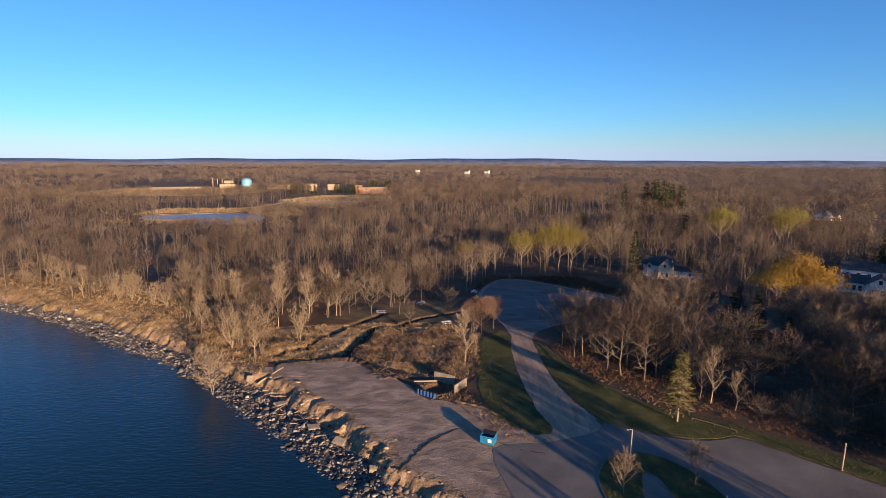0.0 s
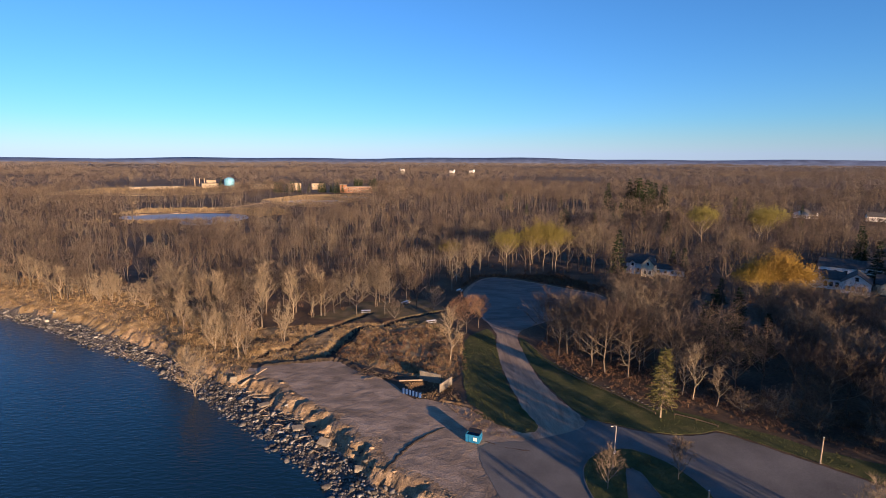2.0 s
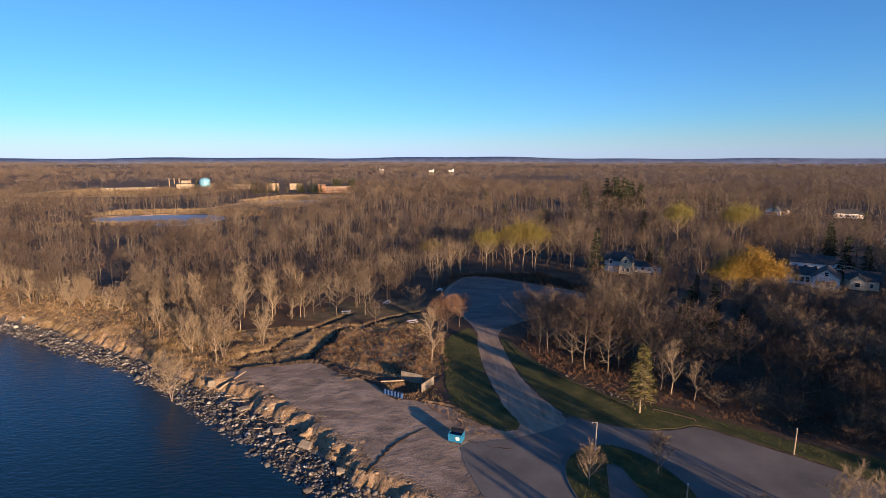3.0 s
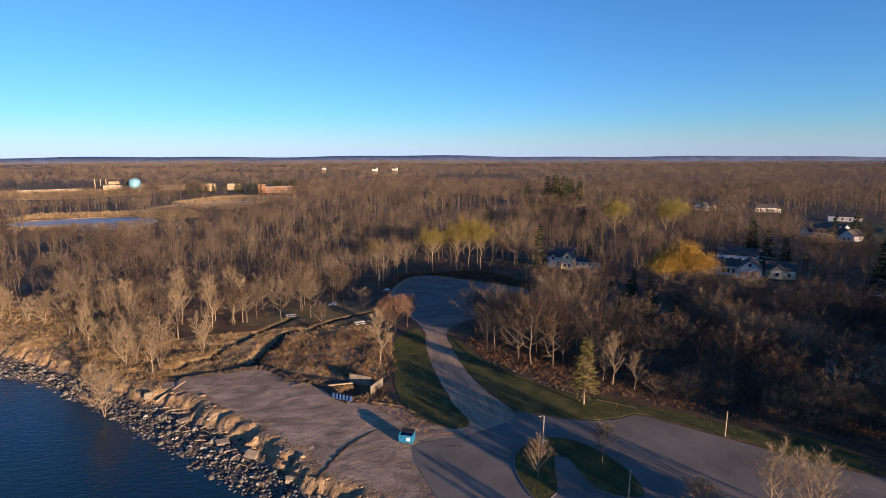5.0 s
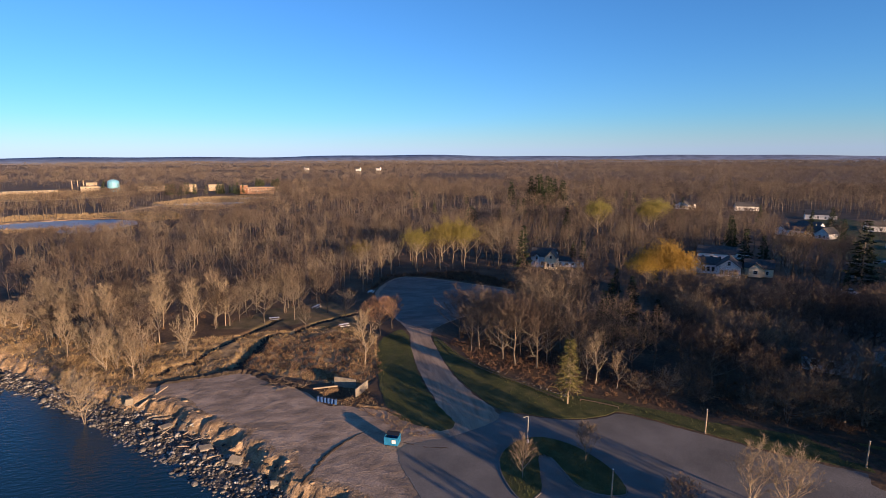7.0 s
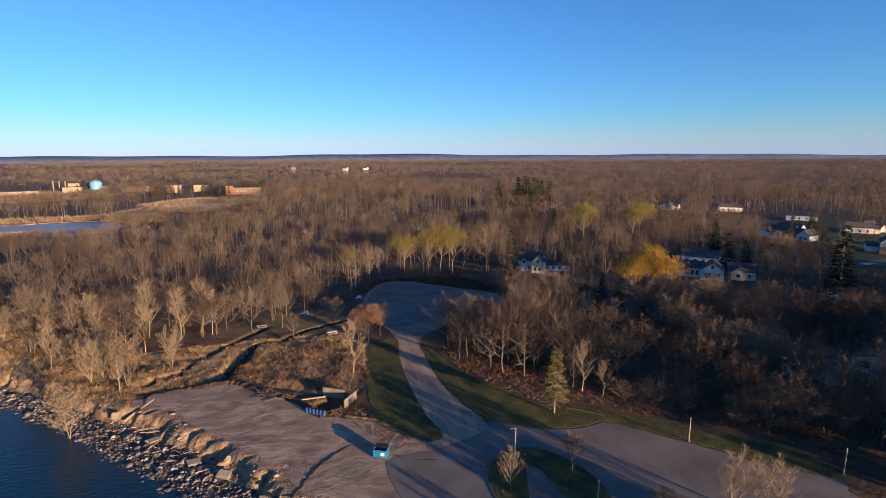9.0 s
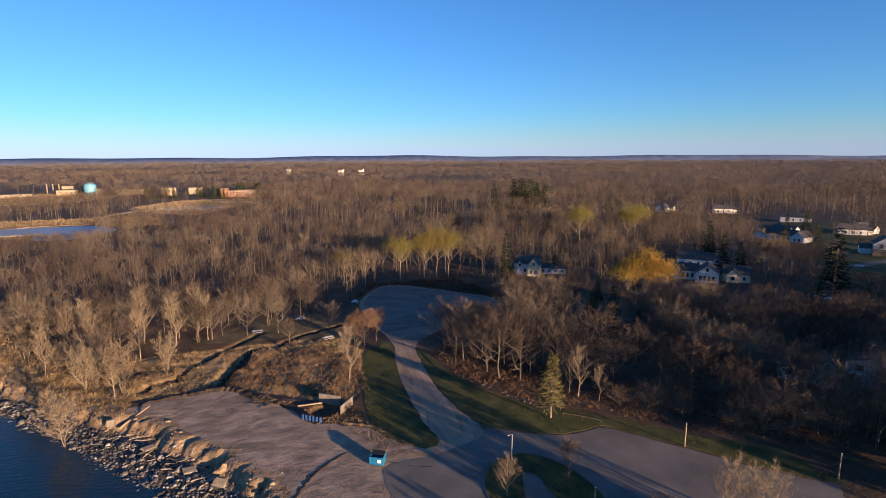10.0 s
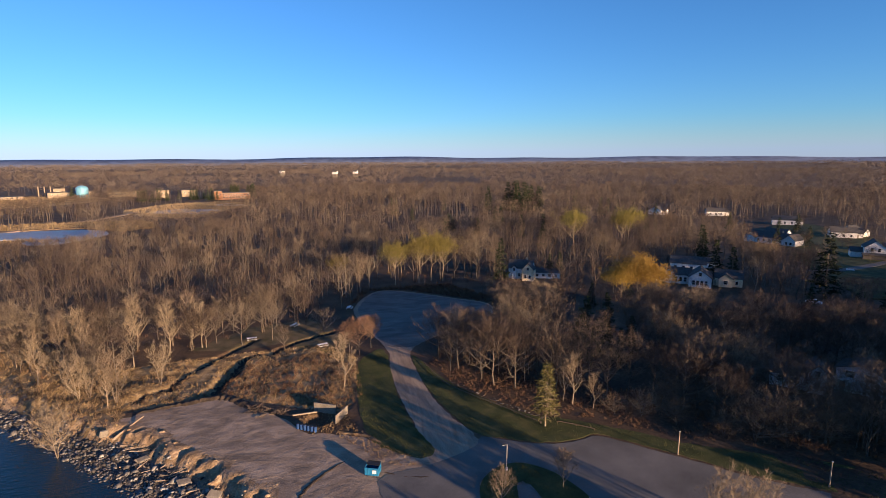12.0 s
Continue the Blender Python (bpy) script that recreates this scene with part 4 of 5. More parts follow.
def sprinkle(rng, n, poly):
    xs, ys = [p[0] for p in poly], [p[1] for p in poly]
    X, Y = rng.uniform(min(xs), max(xs), n), rng.uniform(min(ys), max(ys), n)
    k = inside(poly, X, Y)
    return X[k], Y[k]


X, Y = sprinkle(NR, 9000, ROUGH)
k = (line_distance(EDGE, X, Y) > 0.4) & (wobble(X, Y, 6, 9) > -0.5)
tufts("dry_grass", X[k], Y[k], NR.uniform(0.25, 0.65, k.sum()), 9, 0.03, M_DRYGRASS, "tangled tan dead grass on the rough bank", "dry grass", NR, 0.85)
X, Y = sprinkle(NR, 1500, [(-20, 104), (-4, 95), (4, 91), (7.5, 97), (8, 110), (0, 122), (-16, 118)])
tufts("brush", X, Y, NR.uniform(0.35, 0.9, len(X)), 16, 0.025, M_BRUSH, "reddish-brown brush on the rough ground", "brush", NR, 0.8)
X, Y = NR.uniform(-150, -34, 16000), NR.uniform(95, 180, 16000)
k = (line_distance(EDGE, X, Y) > -1.5) & (line_distance(EDGE, X, Y) < 17)
tufts("dry_grass", X[k], Y[k], NR.uniform(0.35, 0.9, k.sum()), 9, 0.04, M_DRYGRASS, "tall tan grass along the shore bank", "dry grass", NR, 0.85)
X, Y = sprinkle(NR, 11000, [(23.5, 110), (25.5, 99.5), (29.5, 92), (34, 85.5), (37, 82), (42, 80), (46.5, 76), (56, 68), (73, 59), (92, 46), (104, 52), (96, 66), (72, 76), (56, 88), (40, 104), (28, 118)])
tufts("brush", X, Y, NR.uniform(0.3, 0.85, len(X)), 16, 0.022, M_BRUSH, "russet undergrowth along the edge of the woods", "brush", NR, 1.0)
X, Y = scatter(NR, 80, 260, 6.5)
tufts("brush", X, Y, NR.uniform(0.8, 2.2, len(X)), 12, 0.05, M_BRUSH, "brown undergrowth below the bare trees", "brush", NR, 0.75)
X, Y = sprinkle(NR, 3000, [(8, 156), (16, 181), (46, 181), (60, 152), (54, 151), (43.5, 164), (27.5, 178), (17.5, 177)])
tufts("brush", X, Y, NR.uniform(0.5, 1.6, len(X)), 14, 0.04, M_BRUSH, "brown brush at the edge of the gravel lot", "brush", NR, 0.8)
for poly, z, n in ((LAWN_A, 0.05, 5000), (LAWN_B, 0.05, 16000), (ISLAND, 0.10, 2200)):
    X, Y = sprinkle(NR, n, poly)
    tufts("grass", X, Y, NR.uniform(0.10, 0.28, len(X)), 4, 0.03, M_BLADE, "short green grass of the park lawns", "grass", NR, 0.8, z)
X, Y = NR.uniform(-6, 16, 2600), NR.uniform(70, 92, 2600)
k = inside([(-4.5, 91), (4, 91), (6.5, 82), (8, 79), (12, 74.5), (15, 72.5), (12, 70.5), (8, 73.5), (2, 83), (-2, 84)], X, Y)
tufts("dry_grass", X[k], Y[k], NR.uniform(0.15, 0.5, k.sum()), 7, 0.03, M_DRYGRASS, "scattered dry weeds on the dirt", "dry grass", NR, 0.9)

# ---- shore stones ----


def stone_mesh(rng, sx, sy, sz):
    bm = bmesh.new()
    bmesh.ops.create_icosphere(bm, subdivisions=1, radius=0.5)
    for v in bm.verts:
        v.co *= rng.uniform(0.72, 1.2)
        v.co = Vector((v.co.x * sx, v.co.y * sy, v.co.z * sz))
    v = np.array([tuple(q.co) for q in bm.verts])
    f = np.array([[q.index for q in t.verts] for t in bm.faces])
    bm.free()
    return v, f


STONES = [stone_mesh(TR, TR.uniform(0.9, 1.6), TR.uniform(0.7, 1.1), TR.uniform(0.45, 0.8)) for _ in range(9)]
X, Y = NR.uniform(-150, 16, 150000), NR.uniform(44, 165, 150000)
ds, de = line_distance(SHORE, X, Y), line_distance(EDGE, X, Y)
fm = ds / np.maximum(ds - np.minimum(de, 0), 1e-3)
k = (ds > -0.9) & (fm < 0.8) & (de < -0.3) & (NR.random(len(X)) < np.where(fm > 0.62, 0.3, 0.95))
X, Y = X[k], Y[k]
Z = ground_height(X, Y)
size = np.clip(NR.lognormal(-1.12, 0.46, len(X)), 0.2, 1.4)
near = np.nonzero((X > -19.5) & (X < -8) & (size > 0.5))[0][:300]
is_near = np.zeros(len(X), bool)
is_near[near] = True
V, F, T, n = [], [], [], 0
tilt = NR.uniform(-0.5, 0.5, (len(X), 2))
spin = NR.uniform(0, 6.28, len(X))
for i in np.nonzero(~is_near)[0]:
    v, f = STONES[i % 9]
    R = np.array((Matrix.Rotation(spin[i], 3, "Z") @ Matrix.Rotation(tilt[i, 0], 3, "X") @ Matrix.Rotation(tilt[i, 1], 3, "Y")))
    V.append(v @ R.T * size[i] + (X[i], Y[i], Z[i] + 0.10 * size[i]))
    F.append(f + n)
    T.append(np.full(len(v), NR.random()))
    n += len(v)
riprap = new("shore_stones", np_mesh("shore_stones", np.concatenate(V), np.concatenate(F), [M_STONE], tone=np.concatenate(T)))
tagged(riprap, "tumbled grey boulders and rubble along the water", "boulders", kind="stuff")
stone_data = [np_mesh("stone", v, f, [M_STONE]) for v, f in STONES]
for i in near:
    share("stone", stone_data[i % 9], riprap, Matrix.Translation((X[i], Y[i], Z[i] + 0.10 * size[i])) @ Matrix.Rotation(spin[i], 4, "Z") @ Matrix.Rotation(tilt[i, 0], 4, "X") @ Matrix.Diagonal((size[i], size[i], size[i], 1)))

# clay clods broken off the bluff
X, Y = NR.uniform(-37, 4, 2600), NR.uniform(56, 97, 2600)
de = line_distance(EDGE, X, Y)
k = (de < 0.5) & (de > -3.0) & (NR.random(len(X)) < 0.3)
X, Y = X[k], Y[k]
Z, size = ground_height(X, Y), np.clip(NR.lognormal(-1.25, 0.5, k.sum()), 0.12, 0.9)
V, F = [], []
for i in range(len(X)):
    v, f = STONES[i % 9]
    V.append(v * size[i] + (X[i], Y[i], Z[i]))
    F.append(f + i * len(v))
tagged(new("clay_clods", np_mesh("clay_clods", np.concatenate(V), np.concatenate(F), [M_BLUFF], tone=None)), "tan clods of clay slumped from the bluff", "clay", kind="stuff")


def berm(line, width, height, material, label, seed):
    """A low ragged ridge of pushed-up soil along a line."""
    rng = random.Random(seed)
    pts = curve_points(line, 0.5, 0.12, rng, closed=False)
    bm, rows = bmesh.new(), []
    for i, (x, y) in enumerate(pts):
        x2, y2 = pts[min(i + 1, len(pts) - 1)]
        x1, y1 = pts[max(i - 1, 0)]
        d = Vector((x2 - x1, y2 - y1, 0)).normalized()
        s, taper = Vector((-d.y, d.x, 0)), math.sin(math.pi * (i + 0.5) / len(pts)) ** 0.4
        w, h = width * taper * rng.uniform(0.7, 1.3), height * taper * rng.uniform(0.5, 1.3)
        rows.append([bm.verts.new(Vector((x, y, z)) + s * o) for o, z in ((-w, -0.1), (-0.35 * w, h), (0.3 * w, h * 0.8), (w, -0.1))])
    for r, q in zip(rows, rows[1:]):
        for i in range(3):
            bm.faces.new((r[i], q[i], q[i + 1], r[i + 1]))
    bmesh.ops.recalc_face_normals(bm, faces=bm.faces)
    return tagged(part("soil_ridge", bm, material), label, "soil ridge", kind="structure")


# the shaded side of the step is laid down as dark-coloured soil
berm([(-5.6, 63), (-3.8, 66.7), (-2, 69.9), (0.4, 72.6), (3.4, 74.9)], 0.42, 0.12, M_SOIL_SHADE, "dark erosion crack across the dirt yard", 1)
berm([(8.3, 70.4), (11.5, 68.4), (15, 67.6)], 0.4, 0.05, M_LITTER, "weedy seam beside the asphalt", 3)
berm([(-32, 99.3), (-25, 101.2), (-18, 102.3), (-13, 97.5), (-8, 93.8)], 1.1, 0.45, M_SOIL_SHADE, "dark bank of pushed-up soil and roots", 4)
berm([(2.2, 83.6), (7, 81.2), (9, 78)], 0.6, 0.3, M_DRYGRASS, "weedy soil heap by the grass", 5)

# ---- things of the park ----
dumpster = thing("dumpster", pose(6.7, 70.4, 0.012, 0, 0, -24), "small blue steel dumpster with an open black lid", "dumpster")
bm = bmesh.new()
for x in (-1, 1):
    box((0.06, 1.5, 1.15), (x * 0.97, 0, 0.12), 0.01, bm=bm)
box((1.88, 0.06, 1.15), (0, -0.72, 0.12), 0.01, bm=bm)
box((1.88, 0.06, 1.30), (0, 0.72, 0.12), 0.01, bm=bm)
box((1.88, 1.4, 0.06), (0, 0, 0.12), bm=bm)
body = part("body", bm, M_BLUE, dumpster)
for x in (-0.45, 0.45):
    part("rib", box((0.08, 0.05, 1.1), (x, -0.775, 0.14), 0.01), M_BLUE, body)
for x in (-1.04, 1.04):
    part("fork_pocket", box((0.09, 1.3, 0.18), (x, 0, 0.75), 0.01), M_BLUE, body)
part("lid", box((1.9, 0.75, 0.05), (0, 0.36, 1.36), 0.01, Matrix.Rotation(0.12, 4, "X")), M_BLACK, dumpster, "black plastic lid")
part("lid", box((1.9, 0.05, 0.75), (0, 0.80, 0.75), 0.01, Matrix.Rotation(-0.15, 4, "X")), M_BLACK, dumpster, "black plastic lid hanging open")
for x in (-0.8, 0.8):
    for y in (-0.6, 0.6):
        part("skid", box((0.15, 0.2, 0.13), (x, y, 0), 0.01), M_BLACK, dumpster)
part("sign_plate", box((0.55, 0.02, 0.5), (0.45, -0.815, 0.5)), M_TRIM, dumpster, "pale blue-white plate")

for i, (ax, ay, bx, by, h) in enumerate([(-1.3, 92.3, 2.4, 90.2, 1.7), (2.2, 86.6, 4.4, 90.0, 1.5)]):
    wl = thing("concrete_panel", pose((ax + bx) / 2, (ay + by) / 2, -0.6, 0, 0, math.degrees(math.atan2(by - ay, bx - ax))), "freestanding weathered concrete wall panel beside a pit", "concrete wall", "concrete panels")
    part("slab", box((math.hypot(bx - ax, by - ay), 0.22, h + 0.6), bevel=0.03), M_CONCRETE, wl)
    part("footing", box((math.hypot(bx - ax, by - ay) * 0.9, 0.5, 0.25), bevel=0.03), M_CONCRETE, wl)
beam = thing("timber_beam", pose(-2.9, 91.3, 0.12, 0, 0, 4), "pale squared timber lying by the pit", "timber")
part("timber", box((4.2, 0.25, 0.22), bevel=0.02), M_DRIFT, beam)
barrel = None
for i in range(6):
    m = pose(-4.0 + 0.56 * i, 86.5 - 0.36 * i, 0.0, 0, 0, 40 * i)
    if barrel:
        copy_thing(barrel, m)
        continue
    barrel = thing("barrel", m, "blue plastic barrel standing in a row", "barrel", "blue barrels")
    bm = rod((0, 0, 0), (0, 0, 0.9), 0.26, 0.26, 14)
    part("drum", bm, M_BARREL, barrel)
    for z in (0.28, 0.6):
        part("hoop", rod((0, 0, z), (0, 0, z + 0.05), 0.28, 0.28, 14), M_BARREL, barrel)
    part("lid", rod((0, 0, 0.9), (0, 0, 0.94), 0.24, 0.24, 14), M_BLACK, barrel)


def light_pole(x, y, h, lamp):
    p = thing("lamp_post" if lamp else "wooden_post", pose(x, y, 0.03, 0, 1.2, 10), "tall grey lamp post on the grass island" if lamp else "pale wooden post beside the drive", "lamp post" if lamp else "post", "" if lamp else "wooden posts")
    part("pole", rod((0, 0, -0.2), (0, 0, h), 0.10, 0.08, 10), M_POLE if lamp else M_WOOD, p)
    if lamp:
        part("arm", rod((0, 0, h - 0.1), (-0.45, 0, h + 0.05), 0.04, 0.03, 6), M_POLE, p)
        head = part("lamp_head", box((0.5, 0.22, 0.14), (-0.6, 0, h), 0.03), M_BLACK, p)
        part("lens", box((0.3, 0.16, 0.04), (-0.62, 0, h - 0.04)), M_TRIM, head)
        part("control_box", box((0.26, 0.2, 0.45), (0, -0.14, 2.1), 0.02), M_TRIM, p, "white control box")
        part("base", rod((0, 0, 0), (0, 0, 0.3), 0.2, 0.18, 10), M_CONCRETE, p)
    else:
        part("cap", rod((0, 0, h), (0, 0, h + 0.06), 0.1, 0.04, 10), M_TRIM, p)
        part("collar", rod((0, 0, 0), (0, 0, 0.22), 0.14, 0.12, 10), M_CONCRETE, p)


light_pole(24.2, 63.3, 5.9, True)
for x, y in ((52.1, 63.9), (66.7, 51.8), (31.0, 52.8)):
    light_pole(x, y, 3.7, False)


def rail(line, label):
    """A low timber guide rail on short posts."""
    t = thing("guide_rail", Matrix(), label, "guide rail", "guide rails")
    pts = curve_points(line, 2.4, 0.03, random.Random(3), closed=False) + [line[-1]]
    for x, y in pts:
        part("post", rod((x, y, -0.2), (x, y, 0.4), 0.08, 0.08, 7), M_OLDWOOD, t)
    for (ax, ay), (bx, by) in zip(pts, pts[1:]):
        part("rail", rod((ax, ay, 0.36), (bx, by, 0.36), 0.08, 0.07, 6), M_OLDWOOD, t)


rail([(22.4, 109.8), (24.0, 98.7), (27.5, 91.5), (31.5, 85.4), (34.4, 80.5), (36.0, 78.0)], "low dark log rail bordering the grass verge")
rail([(38.9, 77.5), (41.4, 75.6), (43.6, 73.6)], "short dark log rail near the drive corner")
X, Y = [], []
for (ax, ay), (bx, by) in zip([(24.4, 99.5), (28, 92), (32, 86), (35, 81)], [(28, 92), (32, 86), (35, 81), (37, 79)]):
    for _ in range(14):
        t = TR.random()
        X.append(ax + (bx - ax) * t + TR.uniform(0.1, 1.3))
        Y.append(ay + (by - ay) * t + TR.uniform(0.1, 0.9))
V = [STONES[i % 9][0] * TR.uniform(0.15, 0.4) + (x, y, 0.06) for i, (x, y) in enumerate(zip(X, Y))]
tagged(new("edging_stones", np_mesh("edging_stones", np.concatenate(V), np.concatenate([STONES[i % 9][1] + 12 * i for i in range(len(V))]), [M_STONE])), "small pale stones strewn along the rail", "stones", kind="stuff")

# kerb of the island
ring = curve_points([(p[0], p[1]) for p in ISLAND], 1.2, 0.0, random.Random(1))
kerb_rows = []
bm = bmesh.new()
n = len(ring)
for i in range(n):
    (ax, ay), (bx, by) = ring[i - 1], ring[(i + 1) % n]
    d = Vector((bx - ax, by - ay, 0)).normalized()
    s = Vector((-d.y, d.x, 0))
    p = Vector((*ring[i], 0))
    kerb_rows.append([bm.verts.new(p + s * o + Vector((0, 0, z))) for o, z in ((-0.02, 0.0), (-0.0, 0.12), (0.12, 0.12), (0.14, 0.0))])
for i in range(n):
    r, q = kerb_rows[i], kerb_rows[(i + 1) % n]
    for j in range(3):
        bm.faces.new((r[j], q[j], q[j + 1], r[j + 1]))
tagged(part("kerb", bm, M_ASPHALT), "low dark kerb round the grass island", "kerb", kind="structure")


def picnic_table(x, y, z, turn):
    t = thing("picnic_table", pose(x, y, z, 0, 0, turn), "pale weathered picnic table on the shaded grass", "picnic table", "picnic tables")
    for i in range(4):
        part("tabletop_board", box((2.4, 0.19, 0.045), (0, -0.3 + 0.2 * i, 0.72), 0.005), M_TRIM, t)
    for s in (-1, 1):
        part("bench", box((2.4, 0.26, 0.045), (0, s * 0.75, 0.43), 0.005), M_TRIM, t)
        part("brace", box((0.08, 1.6, 0.08), (s * 0.85, 0, 0.35)), M_WOOD, t)
        for e in (-1, 1):
            part("leg", rod((s * 0.85, e * 0.7, 0), (s * 0.85, e * 0.25, 0.72), 0.05, 0.05, 6), M_WOOD, t)


picnic_table(-16, 135, 0.0, 8)
picnic_table(1.0, 126, 0.0, 20)
picnic_table(-6, 144, 0.0, 60)
picnic_table(9.6, 157.5, 0.0, 75)
for x, y in ((-20.2, 104.4), (-19.4, 104.9)):
    t = thing("bucket", pose(x, y, float(ground_height(np.array([x]), np.array([y]))[0])), "white plastic bucket lying on the bank", "bucket", "buckets")
    part("pail", rod((0, 0, 0), (0, 0, 0.5), 0.2, 0.25, 12), M_TRIM, t)
    part("rim", rod((0, 0, 0.46), (0, 0, 0.52), 0.27, 0.27, 12), M_TRIM, t)

# concrete slabs among the stones
for x, y, z, w, d, h, rx, rz in [(-14.9, 72.6, -1.2, 1.7, 1.1, 0.25, 32, -20), (-19.8, 77.3, -1.5, 1.8, 1.2, 0.25, 10, 25), (-35.6, 93.6, -0.9, 1.2, 0.25, 1.3, 25, 30), (-27.5, 85.5, -1.6, 1.9, 1.0, 0.3, 14, 50), (-9.2, 66.2, -1.7, 0.9, 0.8, 0.5, 20, 10)]:
    t = thing("concrete_slab", pose(x, y, z, rx, 8, rz), "broken concrete slab tipped among the shore stones", "concrete slab", "concrete slabs")
    bm = box((w, d, h), bevel=0.05)
    for v in bm.verts:
        v.co += Vector((TR.uniform(-0.12, 0.12), TR.uniform(-0.12, 0.12), TR.uniform(-0.03, 0.03)))
    part("slab", bm, M_CONCRETE, t)


def log(x, y, z, length, r, rz, tip, label="bleached driftwood log washed onto the stones", wood=None):
    t = thing("driftwood_log", pose(x, y, z, 0, tip, rz), label, "driftwood", "driftwood")
    sg, p = [], Vector((0, 0, 0))
    for i in range(5):
        q = p + Vector((length / 5, TR.uniform(-0.12, 0.12), TR.uniform(-0.05, 0.05)))
        sg.append((p, q, r * (1 - 0.13 * i), r * (1 - 0.13 * (i + 1))))
        p = q
    v, f = tubes(sg, 6)
    share("trunk", np_mesh("trunk", v, f, [wood or M_DRIFT]), t, Matrix())
    sg = [(Vector((length * k, 0, 0)), Vector((length * k + TR.uniform(0.2, 0.7), TR.uniform(-0.8, 0.8), TR.uniform(0.1, 0.5))), r * 0.4, r * 0.1) for k in (0.4, 0.6, 0.8)]
    v, f = tubes(sg, 5)
    share("branch_stubs", np_mesh("branch_stubs", v, f, [wood or M_DRIFT]), t, Matrix())


for i in range(26):
    x = TR.uniform(-33, -17)
    y = 84.5 - (x + 28) * 1.05 + TR.uniform(-2.2, 2.0)
    log(x, y, float(ground_height(np.array([x]), np.array([y]))[0]) + 0.25, TR.uniform(1.6, 4.5), TR.uniform(0.06, 0.14), TR.uniform(-60, 80), TR.uniform(-8, 8))
log(-33.6, 92.0, -0.9, 6.0, 0.22, 55, -14, "long bleached trunk lying against the bluff")
log(-66, 112.5, -1.7, 5.0, 0.2, -50, 0)
for i in range(34):
    x = TR.uniform(-13, -6.5)
    y = 95.5 - (x + 13) * 0.4 + TR.uniform(-1.2, 1.0)
    log(x, y, 0.2, TR.uniform(0.8, 2.2), TR.uniform(0.05, 0.12), TR.uniform(0, 360), TR.uniform(-25, 10), "grey root and branch debris heaped on the dirt", M_OLDWOOD)

# ---- houses ----


def facing(x, y, turn=0.0, z=0.0):
    """A pose whose front (-y side) looks towards the shore."""
    return pose(x, y, z, 0, 0, -math.degrees(math.atan2(x, y)) + turn)


def volume(parent, x, y, w, d, h, rise, axis, wall_m, roof_m, base=0.0, over=0.35, chimney=False):
    """One block of a house: walls up to the gables, and a pitched roof of two slabs. axis: the ridge runs along 'x' or 'y'."""
    bm = bmesh.new()
    hw, hd = w / 2, d / 2
    lo = [bm.verts.new((x + a * hw, y + b * hd, base)) for a, b in ((-1, -1), (1, -1), (1, 1), (-1, 1))]
    hi = [bm.verts.new((x + a * hw, y + b * hd, base + h)) for a, b in ((-1, -1), (1, -1), (1, 1), (-1, 1))]
    if axis == "x":
        r = [bm.verts.new((x - hw, y, base + h + rise)), bm.verts.new((x + hw, y, base + h + rise))]
        loops = [(lo[0], lo[1], hi[1], hi[0]), (lo[2], lo[3], hi[3], hi[2]), (lo[1], lo[2], hi[2], r[1], hi[1]), (lo[3], lo[0], hi[0], r[0], hi[3]), (hi[0], hi[1], r[1], r[0]), (hi[2], hi[3], r[0], r[1])]
    else:
        r = [bm.verts.new((x, y - hd, base + h + rise)), bm.verts.new((x, y + hd, base + h + rise))]
        loops = [(lo[0], lo[1], hi[1], r[0], hi[0]), (lo[2], lo[3], hi[3], r[1], hi[2]), (lo[1], lo[2], hi[2], hi[1]), (lo[3], lo[0], hi[0], hi[3]), (hi[1], hi[2], r[1], r[0]), (hi[3], hi[0], r[0], r[1])]
    for lp in loops:
        bm.faces.new(lp)
    wall = part("wall", bm, wall_m, parent)
    half = hd if axis == "x" else hw
    slope = math.atan2(rise, half)
    run = math.hypot(rise, half) + over
    span = (w if axis == "x" else d) + 2 * over
    bm = bmesh.new()
    for s in (-1, 1):
        mid = half - (run / 2) * math.cos(slope) + over * math.cos(slope)
        zc = base + h + rise - (run / 2) * math.sin(slope)
        off = (run / 2) * math.cos(slope)
        if axis == "x":
            m = Matrix.Translation((x, y + s * off, zc + 0.06)) @ Matrix.Rotation(-s * slope, 4, "X") @ Matrix.Diagonal((span, run, 0.14, 1))
        else:
            m = Matrix.Translation((x + s * off, y, zc + 0.06)) @ Matrix.Rotation(s * slope, 4, "Y") @ Matrix.Diagonal((run, span, 0.14, 1))
        bmesh.ops.create_cube(bm, size=1, matrix=m)
    roof = part("roof", bm, roof_m, parent)
    if chimney:
        part("chimney", box((0.6, 0.6, 1.6), (x + 0.2 * w, y + 0.3, base + h + rise - 0.6), 0.03), M_CONCRETE, roof)
    return wall


def window(parent, x, y, z, w=0.9, h=1.2, side=False):
    """A framed pane on a wall that looks to -y, or on one that looks to +x or -x."""
    t = (lambda a, b, c: (b, a, c)) if side else (lambda a, b, c: (a, b, c))
    bm = bmesh.new()
    for s in (-1, 1):
        box(t(0.1, 0.08, h + 0.2), (x + (0 if side else s * (w / 2 + 0.05)), y + (s * (w / 2 + 0.05) if side else 0), z - 0.1), bm=bm)
        box(t(w, 0.08, 0.1), (x, y, z - 0.1 if s < 0 else z + h), bm=bm)
    box(t(w, 0.05, 0.05), (x, y, z + h / 2), bm=bm)
    win = part("window", bm, M_TRIM, parent)
    part("pane", box(t(w, 0.03, h), (x, y, z)), M_PANE, win)


